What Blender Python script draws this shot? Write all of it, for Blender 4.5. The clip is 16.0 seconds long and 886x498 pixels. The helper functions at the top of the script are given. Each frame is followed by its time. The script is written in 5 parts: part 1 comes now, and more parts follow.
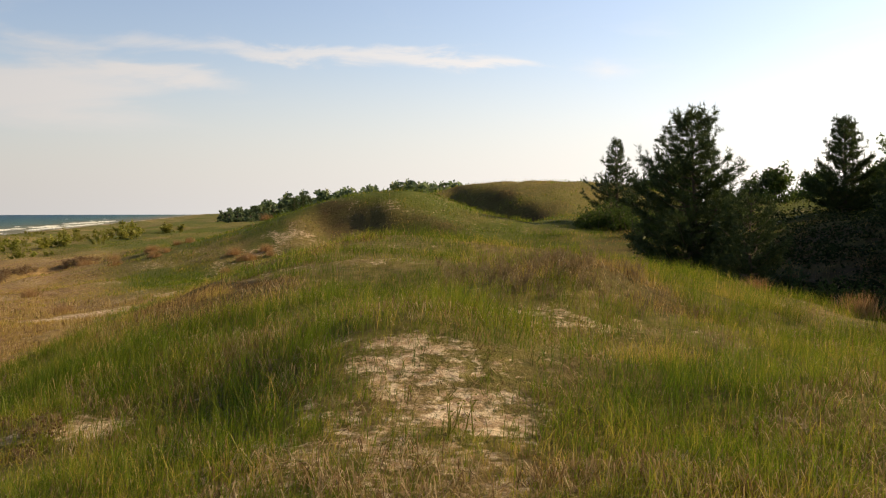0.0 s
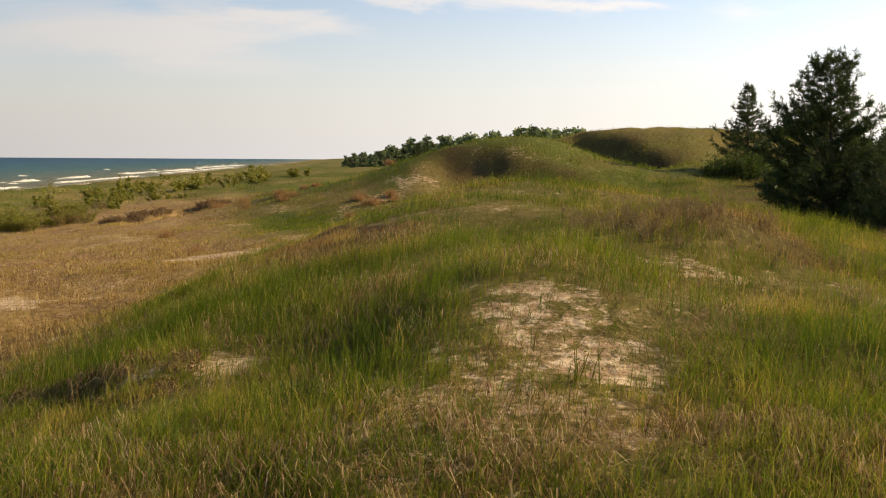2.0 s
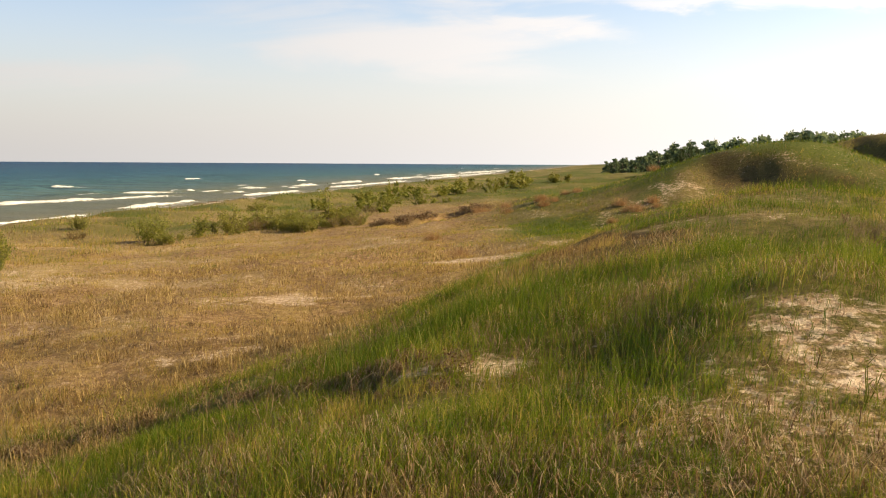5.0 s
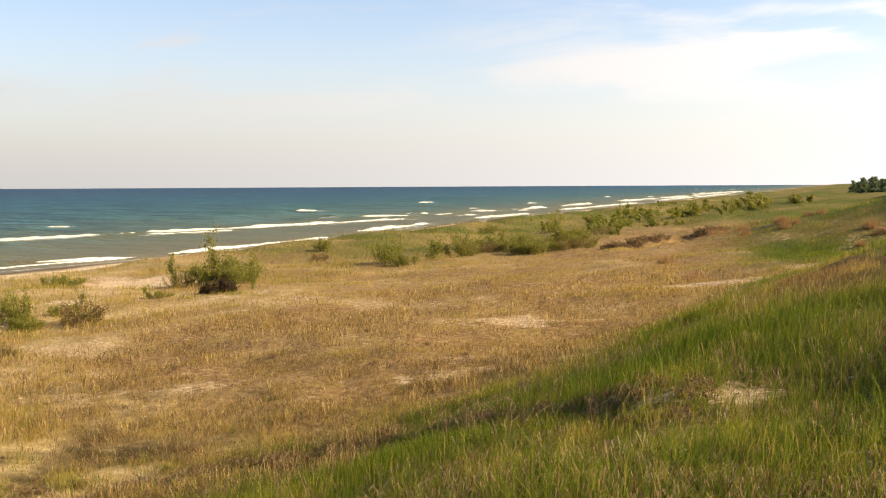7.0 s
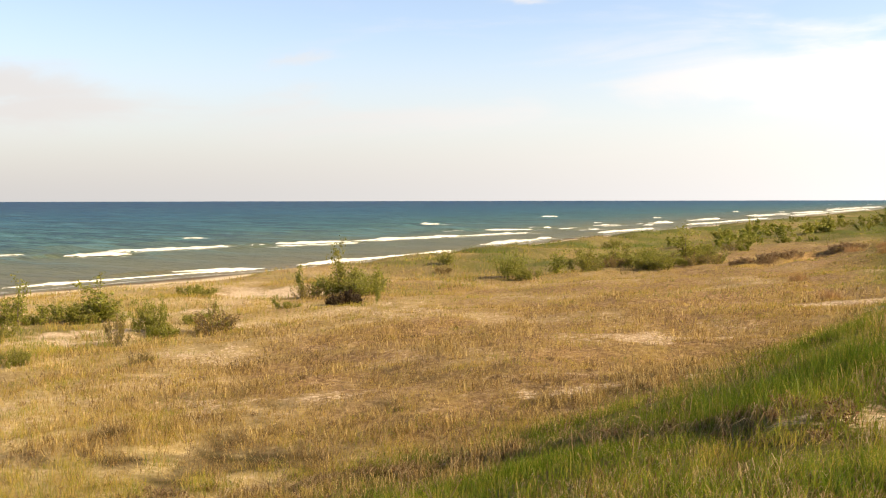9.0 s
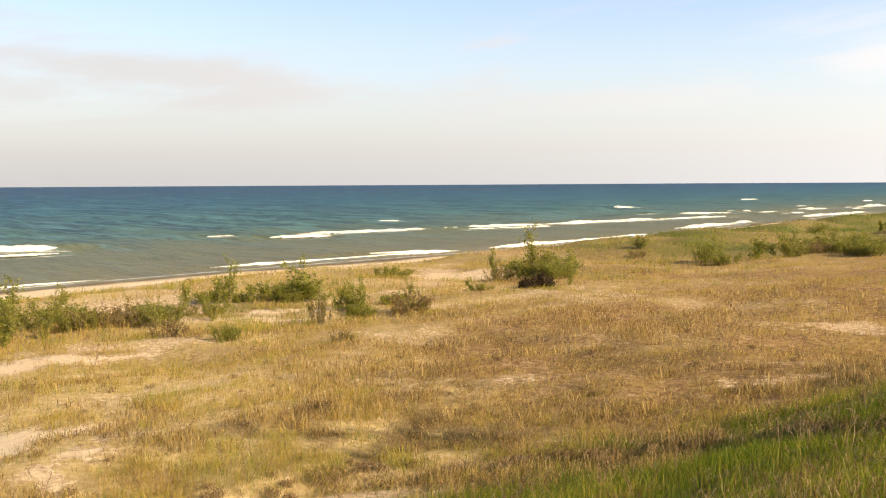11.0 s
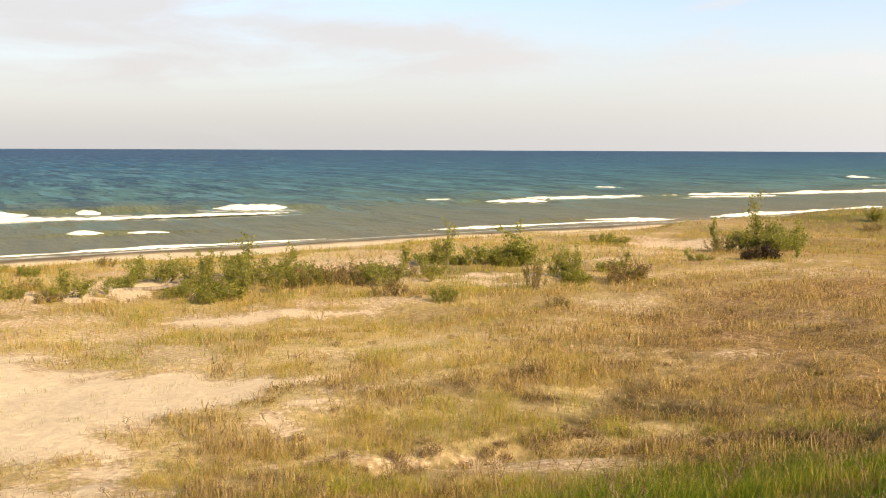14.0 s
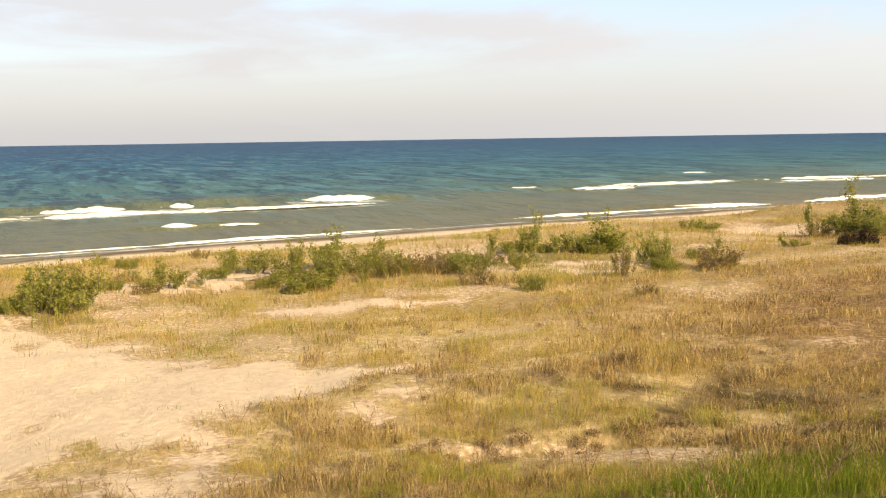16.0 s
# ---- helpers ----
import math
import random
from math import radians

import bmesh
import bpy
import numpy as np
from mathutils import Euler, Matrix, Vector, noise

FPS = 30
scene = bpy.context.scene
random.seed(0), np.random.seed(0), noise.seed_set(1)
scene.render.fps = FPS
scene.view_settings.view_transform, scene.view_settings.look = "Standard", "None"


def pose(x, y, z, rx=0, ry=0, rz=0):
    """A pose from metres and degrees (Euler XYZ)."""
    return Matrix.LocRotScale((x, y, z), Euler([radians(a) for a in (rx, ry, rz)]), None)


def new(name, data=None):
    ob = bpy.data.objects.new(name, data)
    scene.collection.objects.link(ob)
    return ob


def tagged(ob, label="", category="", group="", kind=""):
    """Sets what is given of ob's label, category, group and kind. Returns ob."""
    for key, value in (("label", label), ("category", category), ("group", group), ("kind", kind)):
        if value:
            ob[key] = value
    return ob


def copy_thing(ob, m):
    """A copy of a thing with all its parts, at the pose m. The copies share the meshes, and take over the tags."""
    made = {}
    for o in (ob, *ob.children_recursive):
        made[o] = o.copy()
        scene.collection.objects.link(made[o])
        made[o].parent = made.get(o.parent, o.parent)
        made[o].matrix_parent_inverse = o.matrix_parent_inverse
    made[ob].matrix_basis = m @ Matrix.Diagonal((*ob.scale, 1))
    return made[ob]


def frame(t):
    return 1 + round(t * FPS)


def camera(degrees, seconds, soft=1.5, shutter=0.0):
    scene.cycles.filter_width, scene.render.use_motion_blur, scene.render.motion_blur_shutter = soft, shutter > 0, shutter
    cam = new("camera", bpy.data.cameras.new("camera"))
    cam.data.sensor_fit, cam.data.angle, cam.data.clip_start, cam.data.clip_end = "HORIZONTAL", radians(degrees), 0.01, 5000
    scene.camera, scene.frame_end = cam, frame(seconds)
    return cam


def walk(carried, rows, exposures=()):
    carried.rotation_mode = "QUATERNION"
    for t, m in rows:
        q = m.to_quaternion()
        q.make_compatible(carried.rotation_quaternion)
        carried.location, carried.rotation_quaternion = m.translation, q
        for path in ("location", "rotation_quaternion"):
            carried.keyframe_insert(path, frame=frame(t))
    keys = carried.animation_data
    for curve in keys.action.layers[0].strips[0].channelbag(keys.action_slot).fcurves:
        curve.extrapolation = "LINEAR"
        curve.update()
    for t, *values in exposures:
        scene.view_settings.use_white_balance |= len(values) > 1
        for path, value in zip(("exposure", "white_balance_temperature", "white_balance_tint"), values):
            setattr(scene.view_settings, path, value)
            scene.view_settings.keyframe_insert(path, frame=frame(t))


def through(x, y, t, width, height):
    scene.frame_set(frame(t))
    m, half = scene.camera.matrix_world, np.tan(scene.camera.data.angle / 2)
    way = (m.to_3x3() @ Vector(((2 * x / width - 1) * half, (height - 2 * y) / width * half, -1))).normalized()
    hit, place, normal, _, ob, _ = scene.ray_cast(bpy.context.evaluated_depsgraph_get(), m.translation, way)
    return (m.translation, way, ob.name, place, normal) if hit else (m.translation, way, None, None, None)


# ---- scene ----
cam = camera(46.62, 16.0, 1.15)
EYE, ARM = 1.6, 0.4
# seconds, turn, tilt, roll: the camera is held at arm's length and swung round
ROWS = [
    (0.0, 0.00, -2.04, 0.11),
    (0.5, 1.20, -2.97, -0.16),
    (1.0, 2.89, -3.63, -0.10),
    (1.5, 4.75, -3.97, 0.15),
    (2.0, 6.79, -5.04, -0.33),
    (2.5, 9.57, -5.15, -0.29),
    (3.0, 11.52, -4.87, -0.22),
    (5.5, 24.59, -4.55, 0.12),
    (6.0, 27.93, -4.07, 0.57),
    (6.5, 30.04, -3.81, 0.15),
    (7.0, 33.87, -3.56, 0.31),
    (7.5, 35.60, -2.95, 0.07),
    (8.0, 36.75, -2.86, -0.04),
    (8.5, 37.71, -2.84, 0.11),
    (9.0, 40.70, -2.76, 0.12),
    (11.5, 53.48, -4.30, 0.44),
    (12.0, 55.69, -5.01, 0.47),
    (12.5, 58.29, -5.42, 0.19),
    (13.0, 60.67, -5.76, -0.04),
    (13.5, 62.32, -5.72, -0.07),
    (14.0, 63.33, -5.57, -0.23),
    (14.5, 64.04, -5.47, -0.47),
    (15.0, 66.36, -5.16, 0.26),
    (15.5, 67.19, -5.75, 0.79),
    (16.0, 68.04, -6.17, 0.88),
]


def held(turn, tilt, roll):
    a = radians(turn)
    return pose(-ARM * math.sin(a), ARM * math.cos(a) - ARM, EYE, 90 + tilt, roll, turn)


walk(cam, [(t, held(a, b, c)) for t, a, b, c in ROWS],
     [(0.0, 0.07, 7030, 10), (3.0, 0.27, 7030, 10), (5.5, 0.54, 6980, 10), (7.5, 0.67, 6950, 10), (9.0, 0.74, 6930, 10), (12.5, 0.73, 6870, 10), (16.0, 0.76, 6800, 10)])

# ---- light ----
SUN_AZ, SUN_EL = -74.0, 28.0
sun = new("sun", bpy.data.lights.new("sun", "SUN"))
sun.data.energy, sun.data.angle, sun.data.color = 4.9, radians(0.6), (1.0, 0.79, 0.45)
to_sun = Vector((-math.sin(radians(SUN_AZ)) * math.cos(radians(SUN_EL)), math.cos(radians(SUN_AZ)) * math.cos(radians(SUN_EL)), math.sin(radians(SUN_EL))))
sun.matrix_world = Matrix.Translation((0, 0, 60)) @ (-to_sun).to_track_quat("-Z", "Y").to_matrix().to_4x4()

world = bpy.data.worlds.new("sky")
scene.world = world
world.use_nodes = True
wn, wl = world.node_tree.nodes, world.node_tree.links
wn.clear()


def wnode(kind, **values):
    n = wn.new(kind)
    for k, v in values.items():
        n.inputs[k if not k.startswith("i_") else int(k[2:])].default_value = v
    return n


def wmath(op, a, b=None):
    n = wn.new("ShaderNodeMath")
    n.operation = op
    for i, v in enumerate((a, b)):
        if v is None:
            continue
        if isinstance(v, (int, float)):
            n.inputs[i].default_value = v
        else:
            wl.new(v, n.inputs[i])
    return n.outputs[0]


sky = wn.new("ShaderNodeTexSky")
sky.sky_type, sky.sun_disc = "NISHITA", False
sky.sun_elevation, sky.sun_rotation = radians(SUN_EL), radians(-SUN_AZ)
sky.air_density, sky.dust_density, sky.ozone_density = 1.0, 1.2, 1.4
tc = wn.new("ShaderNodeTexCoord")
sep = wn.new("ShaderNodeSeparateXYZ")
wl.new(tc.outputs["Generated"], sep.inputs[0])
# bearing and height in the sky, in degrees
bearing = wmath("MULTIPLY", wmath("ARCTAN2", wmath("MULTIPLY", sep.outputs[0], -1.0), sep.outputs[1]), 57.2958)
upward = wmath("MULTIPLY", wmath("ARCSINE", sep.outputs[2]), 57.2958)
comb = wn.new("ShaderNodeCombineXYZ")
wl.new(wmath("MULTIPLY", bearing, 0.075), comb.inputs[0])
wl.new(wmath("ADD", wmath("MULTIPLY", upward, 0.42), wmath("MULTIPLY", bearing, 0.016)), comb.inputs[1])
cloud = wnode("ShaderNodeTexNoise", Scale=1.0, Detail=8.0, Roughness=0.56, Distortion=0.9)
wl.new(comb.outputs[0], cloud.inputs["Vector"])
# thin clouds: bearing, height, half-length, half-height, slant, density
CLOUDS = [(7, 8.6, 11, 0.60, 0.03, 0.95), (-2, 8.2, 5, 0.3, 0.05, 0.5), (26.5, 7.3, 9.5, 2.1, 0.06, 0.85), (14.5, 7.2, 4.5, 0.35, 0.03, 0.6), (20, 5.6, 7, 1.2, 0.06, 0.45),
          (46, 4.7, 11, 1.3, 0.0, 0.72), (63, 5.3, 7, 1.2, 0.08, 0.7), (80, 6.2, 15, 2.9, 0.02, 1.1), (48, 7.6, 3, 0.4, -0.15, 0.45), (36, 11, 1.5, 0.3, 0.0, 0.6),
          (-18, 12.5, 16, 1.2, 0.03, 0.5), (110, 9, 20, 2.5, 0, 0.9), (62, 14, 20, 1.4, 0.05, 0.7), (20, 14.5, 25, 1.5, -0.04, 0.6)]
comb_b = wn.new("ShaderNodeCombineXYZ")
wl.new(wmath("MULTIPLY", bearing, 0.16), comb_b.inputs[0])
wl.new(wmath("MULTIPLY", upward, 0.45), comb_b.inputs[1])
frayed = wnode("ShaderNodeTexNoise", Scale=1.0, Detail=5.0, Roughness=0.6, Distortion=0.6)
wl.new(comb_b.outputs[0], frayed.inputs["Vector"])
lifted = wmath("ADD", upward, wmath("MULTIPLY", wmath("SUBTRACT", frayed.outputs[0], 0.5), 2.6))
cover = None
for c_az, c_el, c_long, c_high, slant, dense in CLOUDS:
    da = wmath("SUBTRACT", bearing, c_az)
    dv = wmath("DIVIDE", wmath("SUBTRACT", wmath("SUBTRACT", lifted, c_el), wmath("MULTIPLY", da, slant)), c_high)
    du = wmath("DIVIDE", da, c_long)
    g = wmath("MULTIPLY", wmath("EXPONENT", wmath("MULTIPLY", wmath("ADD", wmath("MULTIPLY", du, du), wmath("MULTIPLY", dv, dv)), -1.0)), dense)
    cover = g if cover is None else wmath("ADD", cover, g)
ramp = wn.new("ShaderNodeMapRange")
ramp.interpolation_type = "SMOOTHSTEP"
ramp.inputs["From Min"].default_value, ramp.inputs["From Max"].default_value = 0.22, 1.20
wl.new(wmath("ADD", wmath("MULTIPLY", wmath("SUBTRACT", cloud.outputs[0], 0.45), 2.0), cover), ramp.inputs[0])
band = wn.new("ShaderNodeMapRange")
band.interpolation_type = "SMOOTHSTEP"
band.inputs["From Min"].default_value, band.inputs["From Max"].default_value = 30.0, 15.0
wl.new(upward, band.inputs[0])
haze = wn.new("ShaderNodeMapRange")
haze.interpolation_type = "SMOOTHSTEP"
haze.inputs["From Min"].default_value, haze.inputs["From Max"].default_value = 10.0, -1.0
haze.inputs["To Min"].default_value, haze.inputs["To Max"].default_value = 0.0, 0.92
wl.new(upward, haze.inputs[0])
veil = wmath("MULTIPLY", wmath("MULTIPLY", ramp.outputs[0], band.outputs[0]), 0.85)
# the air glows towards the sun
side = wmath("ADD", wmath("ADD", wmath("MULTIPLY", sep.outputs[0], -math.sin(radians(SUN_AZ))), wmath("MULTIPLY", sep.outputs[1], math.cos(radians(SUN_AZ)))), 1.0)
glow = wmath("ADD", wmath("MULTIPLY", wmath("MINIMUM", wmath("POWER", side, 2.0), 2.53), 0.75), 1.06)


def scaled(colour, by):
    n = wn.new("ShaderNodeVectorMath")
    n.operation = "SCALE"
    if isinstance(colour, tuple):
        n.inputs[0].default_value = colour
    else:
        wl.new(colour, n.inputs[0])
    wl.new(by, n.inputs["Scale"])
    return n.outputs[0]


low = wn.new("ShaderNodeMapRange")
low.inputs["From Min"].default_value, low.inputs["From Max"].default_value = 45.0, 12.0
low.inputs["To Min"].default_value, low.inputs["To Max"].default_value = 0.4, 2.15
wl.new(upward, low.inputs[0])


def blended(fac, a, b):
    n = wn.new("ShaderNodeMix")
    n.data_type = "RGBA"
    wl.new(fac, n.inputs[0]), wl.new(a, n.inputs[6]), wl.new(b, n.inputs[7])
    return n.outputs[2]


clear = scaled(sky.outputs[0], wmath("MULTIPLY", low.outputs[0], wmath("POWER", glow, 0.5)))
tint = wn.new("ShaderNodeVectorMath")
tint.operation = "MULTIPLY"
tint.inputs[1].default_value = (1.03, 0.965, 1.03)
wl.new(clear, tint.inputs[0])
hazy = blended(haze.outputs[0], tint.outputs[0], scaled((7.06, 7.05, 7.33), glow))
clouded = blended(veil, hazy, scaled((8.35, 8.15, 8.3), wmath("POWER", glow, 0.8)))
bg = wnode("ShaderNodeBackground", Strength=0.053)
wl.new(clouded, bg.inputs[0])
wout = wn.new("ShaderNodeOutputWorld")
wl.new(bg.outputs[0], wout.inputs[0])

# ---- materials ----
class Nodes:
    """A short way to write node materials."""

    def __init__(self, name):
        self.m = bpy.data.materials.new(name)
        self.m.use_nodes = True
        self.t = self.m.node_tree
        self.t.nodes.clear()
        self.out = self.t.nodes.new("ShaderNodeOutputMaterial")

    def put(self, socket, v):
        if isinstance(v, bpy.types.NodeSocket):
            self.t.links.new(v, socket)
        elif isinstance(v, tuple) and len(v) == 3 and socket.type == "RGBA":
            socket.default_value = (*v, 1)
        else:
            socket.default_value = v

    def n(self, kind, **values):
        node = self.t.nodes.new(kind)
        for k, v in values.items():
            self.put(node.inputs[k.replace("_", " ")], v)
        return node

    def noise(self, scale, detail=4.0, rough=0.55, vector=None, stretch=None):
        v = vector if vector is not None else self.n("ShaderNodeTexCoord").outputs["Object"]
        if stretch:
            mp = self.n("ShaderNodeMapping", Vector=v)
            mp.inputs["Scale"].default_value = stretch
            v = mp.outputs[0]
        return self.n("ShaderNodeTexNoise", Vector=v, Scale=scale, Detail=detail, Roughness=rough).outputs[0]

    def mix(self, fac, a, b):
        node = self.t.nodes.new("ShaderNodeMix")
        node.data_type = "RGBA"
        for i, v in ((0, fac), (6, a), (7, b)):
            self.put(node.inputs[i], v)
        return node.outputs[2]

    def range(self, v, a, b, c=0.0, d=1.0, smooth=True):
        node = self.t.nodes.new("ShaderNodeMapRange")
        node.interpolation_type = "SMOOTHSTEP" if smooth else "LINEAR"
        for i, w in enumerate((v, a, b, c, d)):
            self.put(node.inputs[i], w)
        return node.outputs[0]

    def math(self, op, a, b=0.0):
        node = self.t.nodes.new("ShaderNodeMath")
        node.operation = op
        self.put(node.inputs[0], a), self.put(node.inputs[1], b)
        return node.outputs[0]

    def attr(self, name):
        node = self.t.nodes.new("ShaderNodeAttribute")
        node.attribute_name = name
        return node.outputs["Fac"]

    def island(self):
        return self.n("ShaderNodeNewGeometry").outputs["Random Per Island"]

    def ramp(self, fac, stops):
        node = self.t.nodes.new("ShaderNodeValToRGB")
        e = node.color_ramp.elements
        while len(e) < len(stops):
            e.new(0.5)
        for el, (p, c) in zip(e, stops):
            el.position, el.color = p, (*c, 1)
        self.put(node.inputs[0], fac)
        return node.outputs[0]

    def bump(self, height, strength, distance):
        return self.n("ShaderNodeBump", Height=height, Strength=strength, Distance=distance).outputs[0]

    def solid(self, color, rough=0.8, spec=0.3, normal=None):
        p = self.n("ShaderNodeBsdfPrincipled", Base_Color=color, Roughness=rough)
        p.inputs["Specular IOR Level"].default_value = spec
        if normal is not None:
            self.put(p.inputs["Normal"], normal)
        self.t.links.new(p.outputs[0], self.out.inputs[0])
        return self.m

    def leafy(self, color, through=0.35, gloss=0.015):
        d = self.n("ShaderNodeBsdfDiffuse", Color=color).outputs[0]
        t = self.n("ShaderNodeBsdfTranslucent", Color=color).outputs[0]
        mx = self.n("ShaderNodeMixShader", Fac=through)
        self.t.links.new(d, mx.inputs[1]), self.t.links.new(t, mx.inputs[2])
        gl = self.n("ShaderNodeBsdfGlossy", Color=(1, 1, 1), Roughness=0.45)
        m2 = self.n("ShaderNodeMixShader", Fac=gloss)
        self.t.links.new(mx.outputs[0], m2.inputs[1]), self.t.links.new(gl.outputs[0], m2.inputs[2])
        self.t.links.new(m2.outputs[0], self.out.inputs[0])
        return self.m


def ground_material():
    k = Nodes("dune_ground")
    fine, mid, big = k.noise(60, 5), k.noise(5, 6, 0.65), k.noise(0.6, 4)
    sand = k.mix(k.range(mid, 0.35, 0.7), (0.76, 0.61, 0.44), (0.90, 0.76, 0.57))
    sand = k.mix(k.range(fine, 0.64, 0.80), sand, (0.42, 0.31, 0.19))
    dust = k.math("MULTIPLY", k.range(k.noise(8, 6, 0.7), 0.40, 0.58, 0.0, 0.85), k.range(k.attr("sand"), 0.95, 0.6))
    sand = k.mix(dust, sand, (0.40, 0.255, 0.145))
    wet = k.mix(k.attr("wet"), sand, (0.19, 0.14, 0.095))
    litter = k.mix(k.range(mid, 0.32, 0.66), (0.21, 0.120, 0.056), (0.50, 0.335, 0.170))
    litter = k.mix(k.range(fine, 0.45, 0.7), litter, (0.11, 0.062, 0.034))
    litter = k.mix(k.range(big, 0.42, 0.66, 0.0, 0.7), litter, k.mix(k.range(k.noise(4.0, 5, 0.7), 0.4, 0.6), (0.24, 0.16, 0.055), (0.43, 0.31, 0.11)))
    litter = k.mix(k.range(k.noise(3.1, 7, 0.75), 0.53, 0.64, 0.0, 0.7), litter, (0.62, 0.455, 0.29))
    clod = k.range(k.noise(2.6, 6, 0.72), 0.58, 0.68, 0.0, 0.75)
    litter = k.mix(clod, litter, (0.085, 0.050, 0.028))
    litter = k.mix(k.attr("straw"), litter, k.mix(k.range(mid, 0.3, 0.7), (0.48, 0.365, 0.165), (0.76, 0.61, 0.345)))
    green = k.mix(k.range(mid, 0.3, 0.7), (0.066, 0.096, 0.012), (0.142, 0.160, 0.027))
    green = k.mix(k.range(k.noise(0.35, 6, 0.7), 0.50, 0.66, 0.0, 0.55), green, (0.17, 0.145, 0.045))
    green = k.mix(k.range(fine, 0.55, 0.8), green, (0.10, 0.085, 0.035))
    cover = k.mix(k.attr("green"), litter, green)
    # brown zones: dead growth together with painted shade
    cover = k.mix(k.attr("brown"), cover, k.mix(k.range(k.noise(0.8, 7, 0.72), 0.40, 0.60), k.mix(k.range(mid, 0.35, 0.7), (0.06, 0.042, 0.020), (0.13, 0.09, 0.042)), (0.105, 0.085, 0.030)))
    edge = k.math("ADD", k.attr("sand"), k.math("MULTIPLY", k.math("ADD", k.math("SUBTRACT", k.noise(3.4, 8, 0.75), 0.5), k.math("MULTIPLY", k.math("SUBTRACT", k.noise(11.0, 6, 0.7), 0.5), 0.6)), 1.9))
    col = k.mix(k.range(edge, 0.34, 0.62), cover, wet)
    h = k.math("ADD", k.math("MULTIPLY", mid, 1.0), k.math("MULTIPLY", k.noise(18, 5, 0.7), 0.5))
    return k.solid(col, 0.95, 0.15, k.bump(h, 0.8, 0.12))


def grass_material(name, stops):
    k = Nodes(name)
    tone = k.math("ADD", k.attr("tone"), k.math("MULTIPLY", k.math("SUBTRACT", k.island(), 0.5), 0.24))
    col = k.ramp(tone, stops)
    # blades turn darker brown towards the foot
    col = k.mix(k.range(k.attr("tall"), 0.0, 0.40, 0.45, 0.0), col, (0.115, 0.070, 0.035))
    return k.leafy(col, 0.47, 0.012)


def leaf_material(name, a, b, c, through=0.35, gloss=0.015, other=None):
    k = Nodes(name)
    col = k.ramp(k.island(), [(0.0, a), (0.55, b), (1.0, c)])
    if other:
        # each plant has its own mix of two leaf colours
        col = k.mix(k.range(k.n("ShaderNodeObjectInfo").outputs["Random"], 0.2, 1.0, 0.0, 0.45), col, other)
    return k.leafy(col, through, gloss)


def bark_material(name, a, b):
    k = Nodes(name)
    v = k.noise(9, 6, 0.6, stretch=(1, 1, 0.25))
    return k.solid(k.mix(k.range(v, 0.35, 0.65), a, b), 0.9, 0.2, k.bump(v, 0.6, 0.03))


def water_material():
    k = Nodes("lake_water")
    co = k.n("ShaderNodeTexCoord").outputs["Object"]
    depth = k.attr("offshore")
    drift = k.math("MULTIPLY", k.math("SUBTRACT", k.noise(0.03, 6, 0.62, co, (1.0, 0.28, 1)), 0.5), 0.30)
    body = k.ramp(k.math("ADD", depth, drift), [(0.0, (0.23, 0.19, 0.11)), (0.15, (0.175, 0.165, 0.085)), (0.38, (0.130, 0.150, 0.090)),
                                              (0.54, (0.050, 0.135, 0.122)), (0.74, (0.010, 0.090, 0.170)), (1.0, (0.003, 0.032, 0.125))])
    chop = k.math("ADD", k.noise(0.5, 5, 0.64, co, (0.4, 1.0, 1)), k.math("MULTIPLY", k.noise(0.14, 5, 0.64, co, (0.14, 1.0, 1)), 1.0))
    # wave shading painted as dark chop, as the bump is lost far off
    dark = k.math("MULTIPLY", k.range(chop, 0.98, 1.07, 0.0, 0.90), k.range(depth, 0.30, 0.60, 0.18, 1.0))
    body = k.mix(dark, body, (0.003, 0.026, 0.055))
    # light streaks on the waves, also painted into the colour
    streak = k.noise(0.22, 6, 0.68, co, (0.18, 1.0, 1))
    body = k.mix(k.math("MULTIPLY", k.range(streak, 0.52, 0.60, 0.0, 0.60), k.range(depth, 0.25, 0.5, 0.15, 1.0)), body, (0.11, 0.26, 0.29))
    foam = k.math("ADD", k.attr("foam"), k.math("MULTIPLY", k.math("SUBTRACT", k.noise(1.1, 7, 0.75, co, (1.2, 0.5, 1)), 0.5), 1.0))
    body = k.mix(k.range(foam, 0.45, 0.7), body, (0.80, 0.80, 0.78))
    return k.solid(body, 0.42, 0.06, k.bump(chop, 0.7, 0.8))


def foam_material():
    k = Nodes("breaker_foam")
    v = k.noise(1.6, 7, 0.7)
    lace = k.math("ADD", k.attr("core"), k.math("MULTIPLY", k.math("SUBTRACT", k.noise(0.9, 9, 0.78, None, (1.0, 1.0, 2.0)), 0.5), 3.0))
    p = k.n("ShaderNodeBsdfPrincipled", Base_Color=k.mix(k.range(v, 0.4, 0.65), (0.82, 0.82, 0.79), (0.62, 0.65, 0.63)), Roughness=0.85, Alpha=k.range(lace, 0.25, 0.60))
    k.put(p.inputs["Normal"], k.bump(v, 0.8, 0.2))
    k.t.links.new(p.outputs[0], k.out.inputs[0])
    return k.m


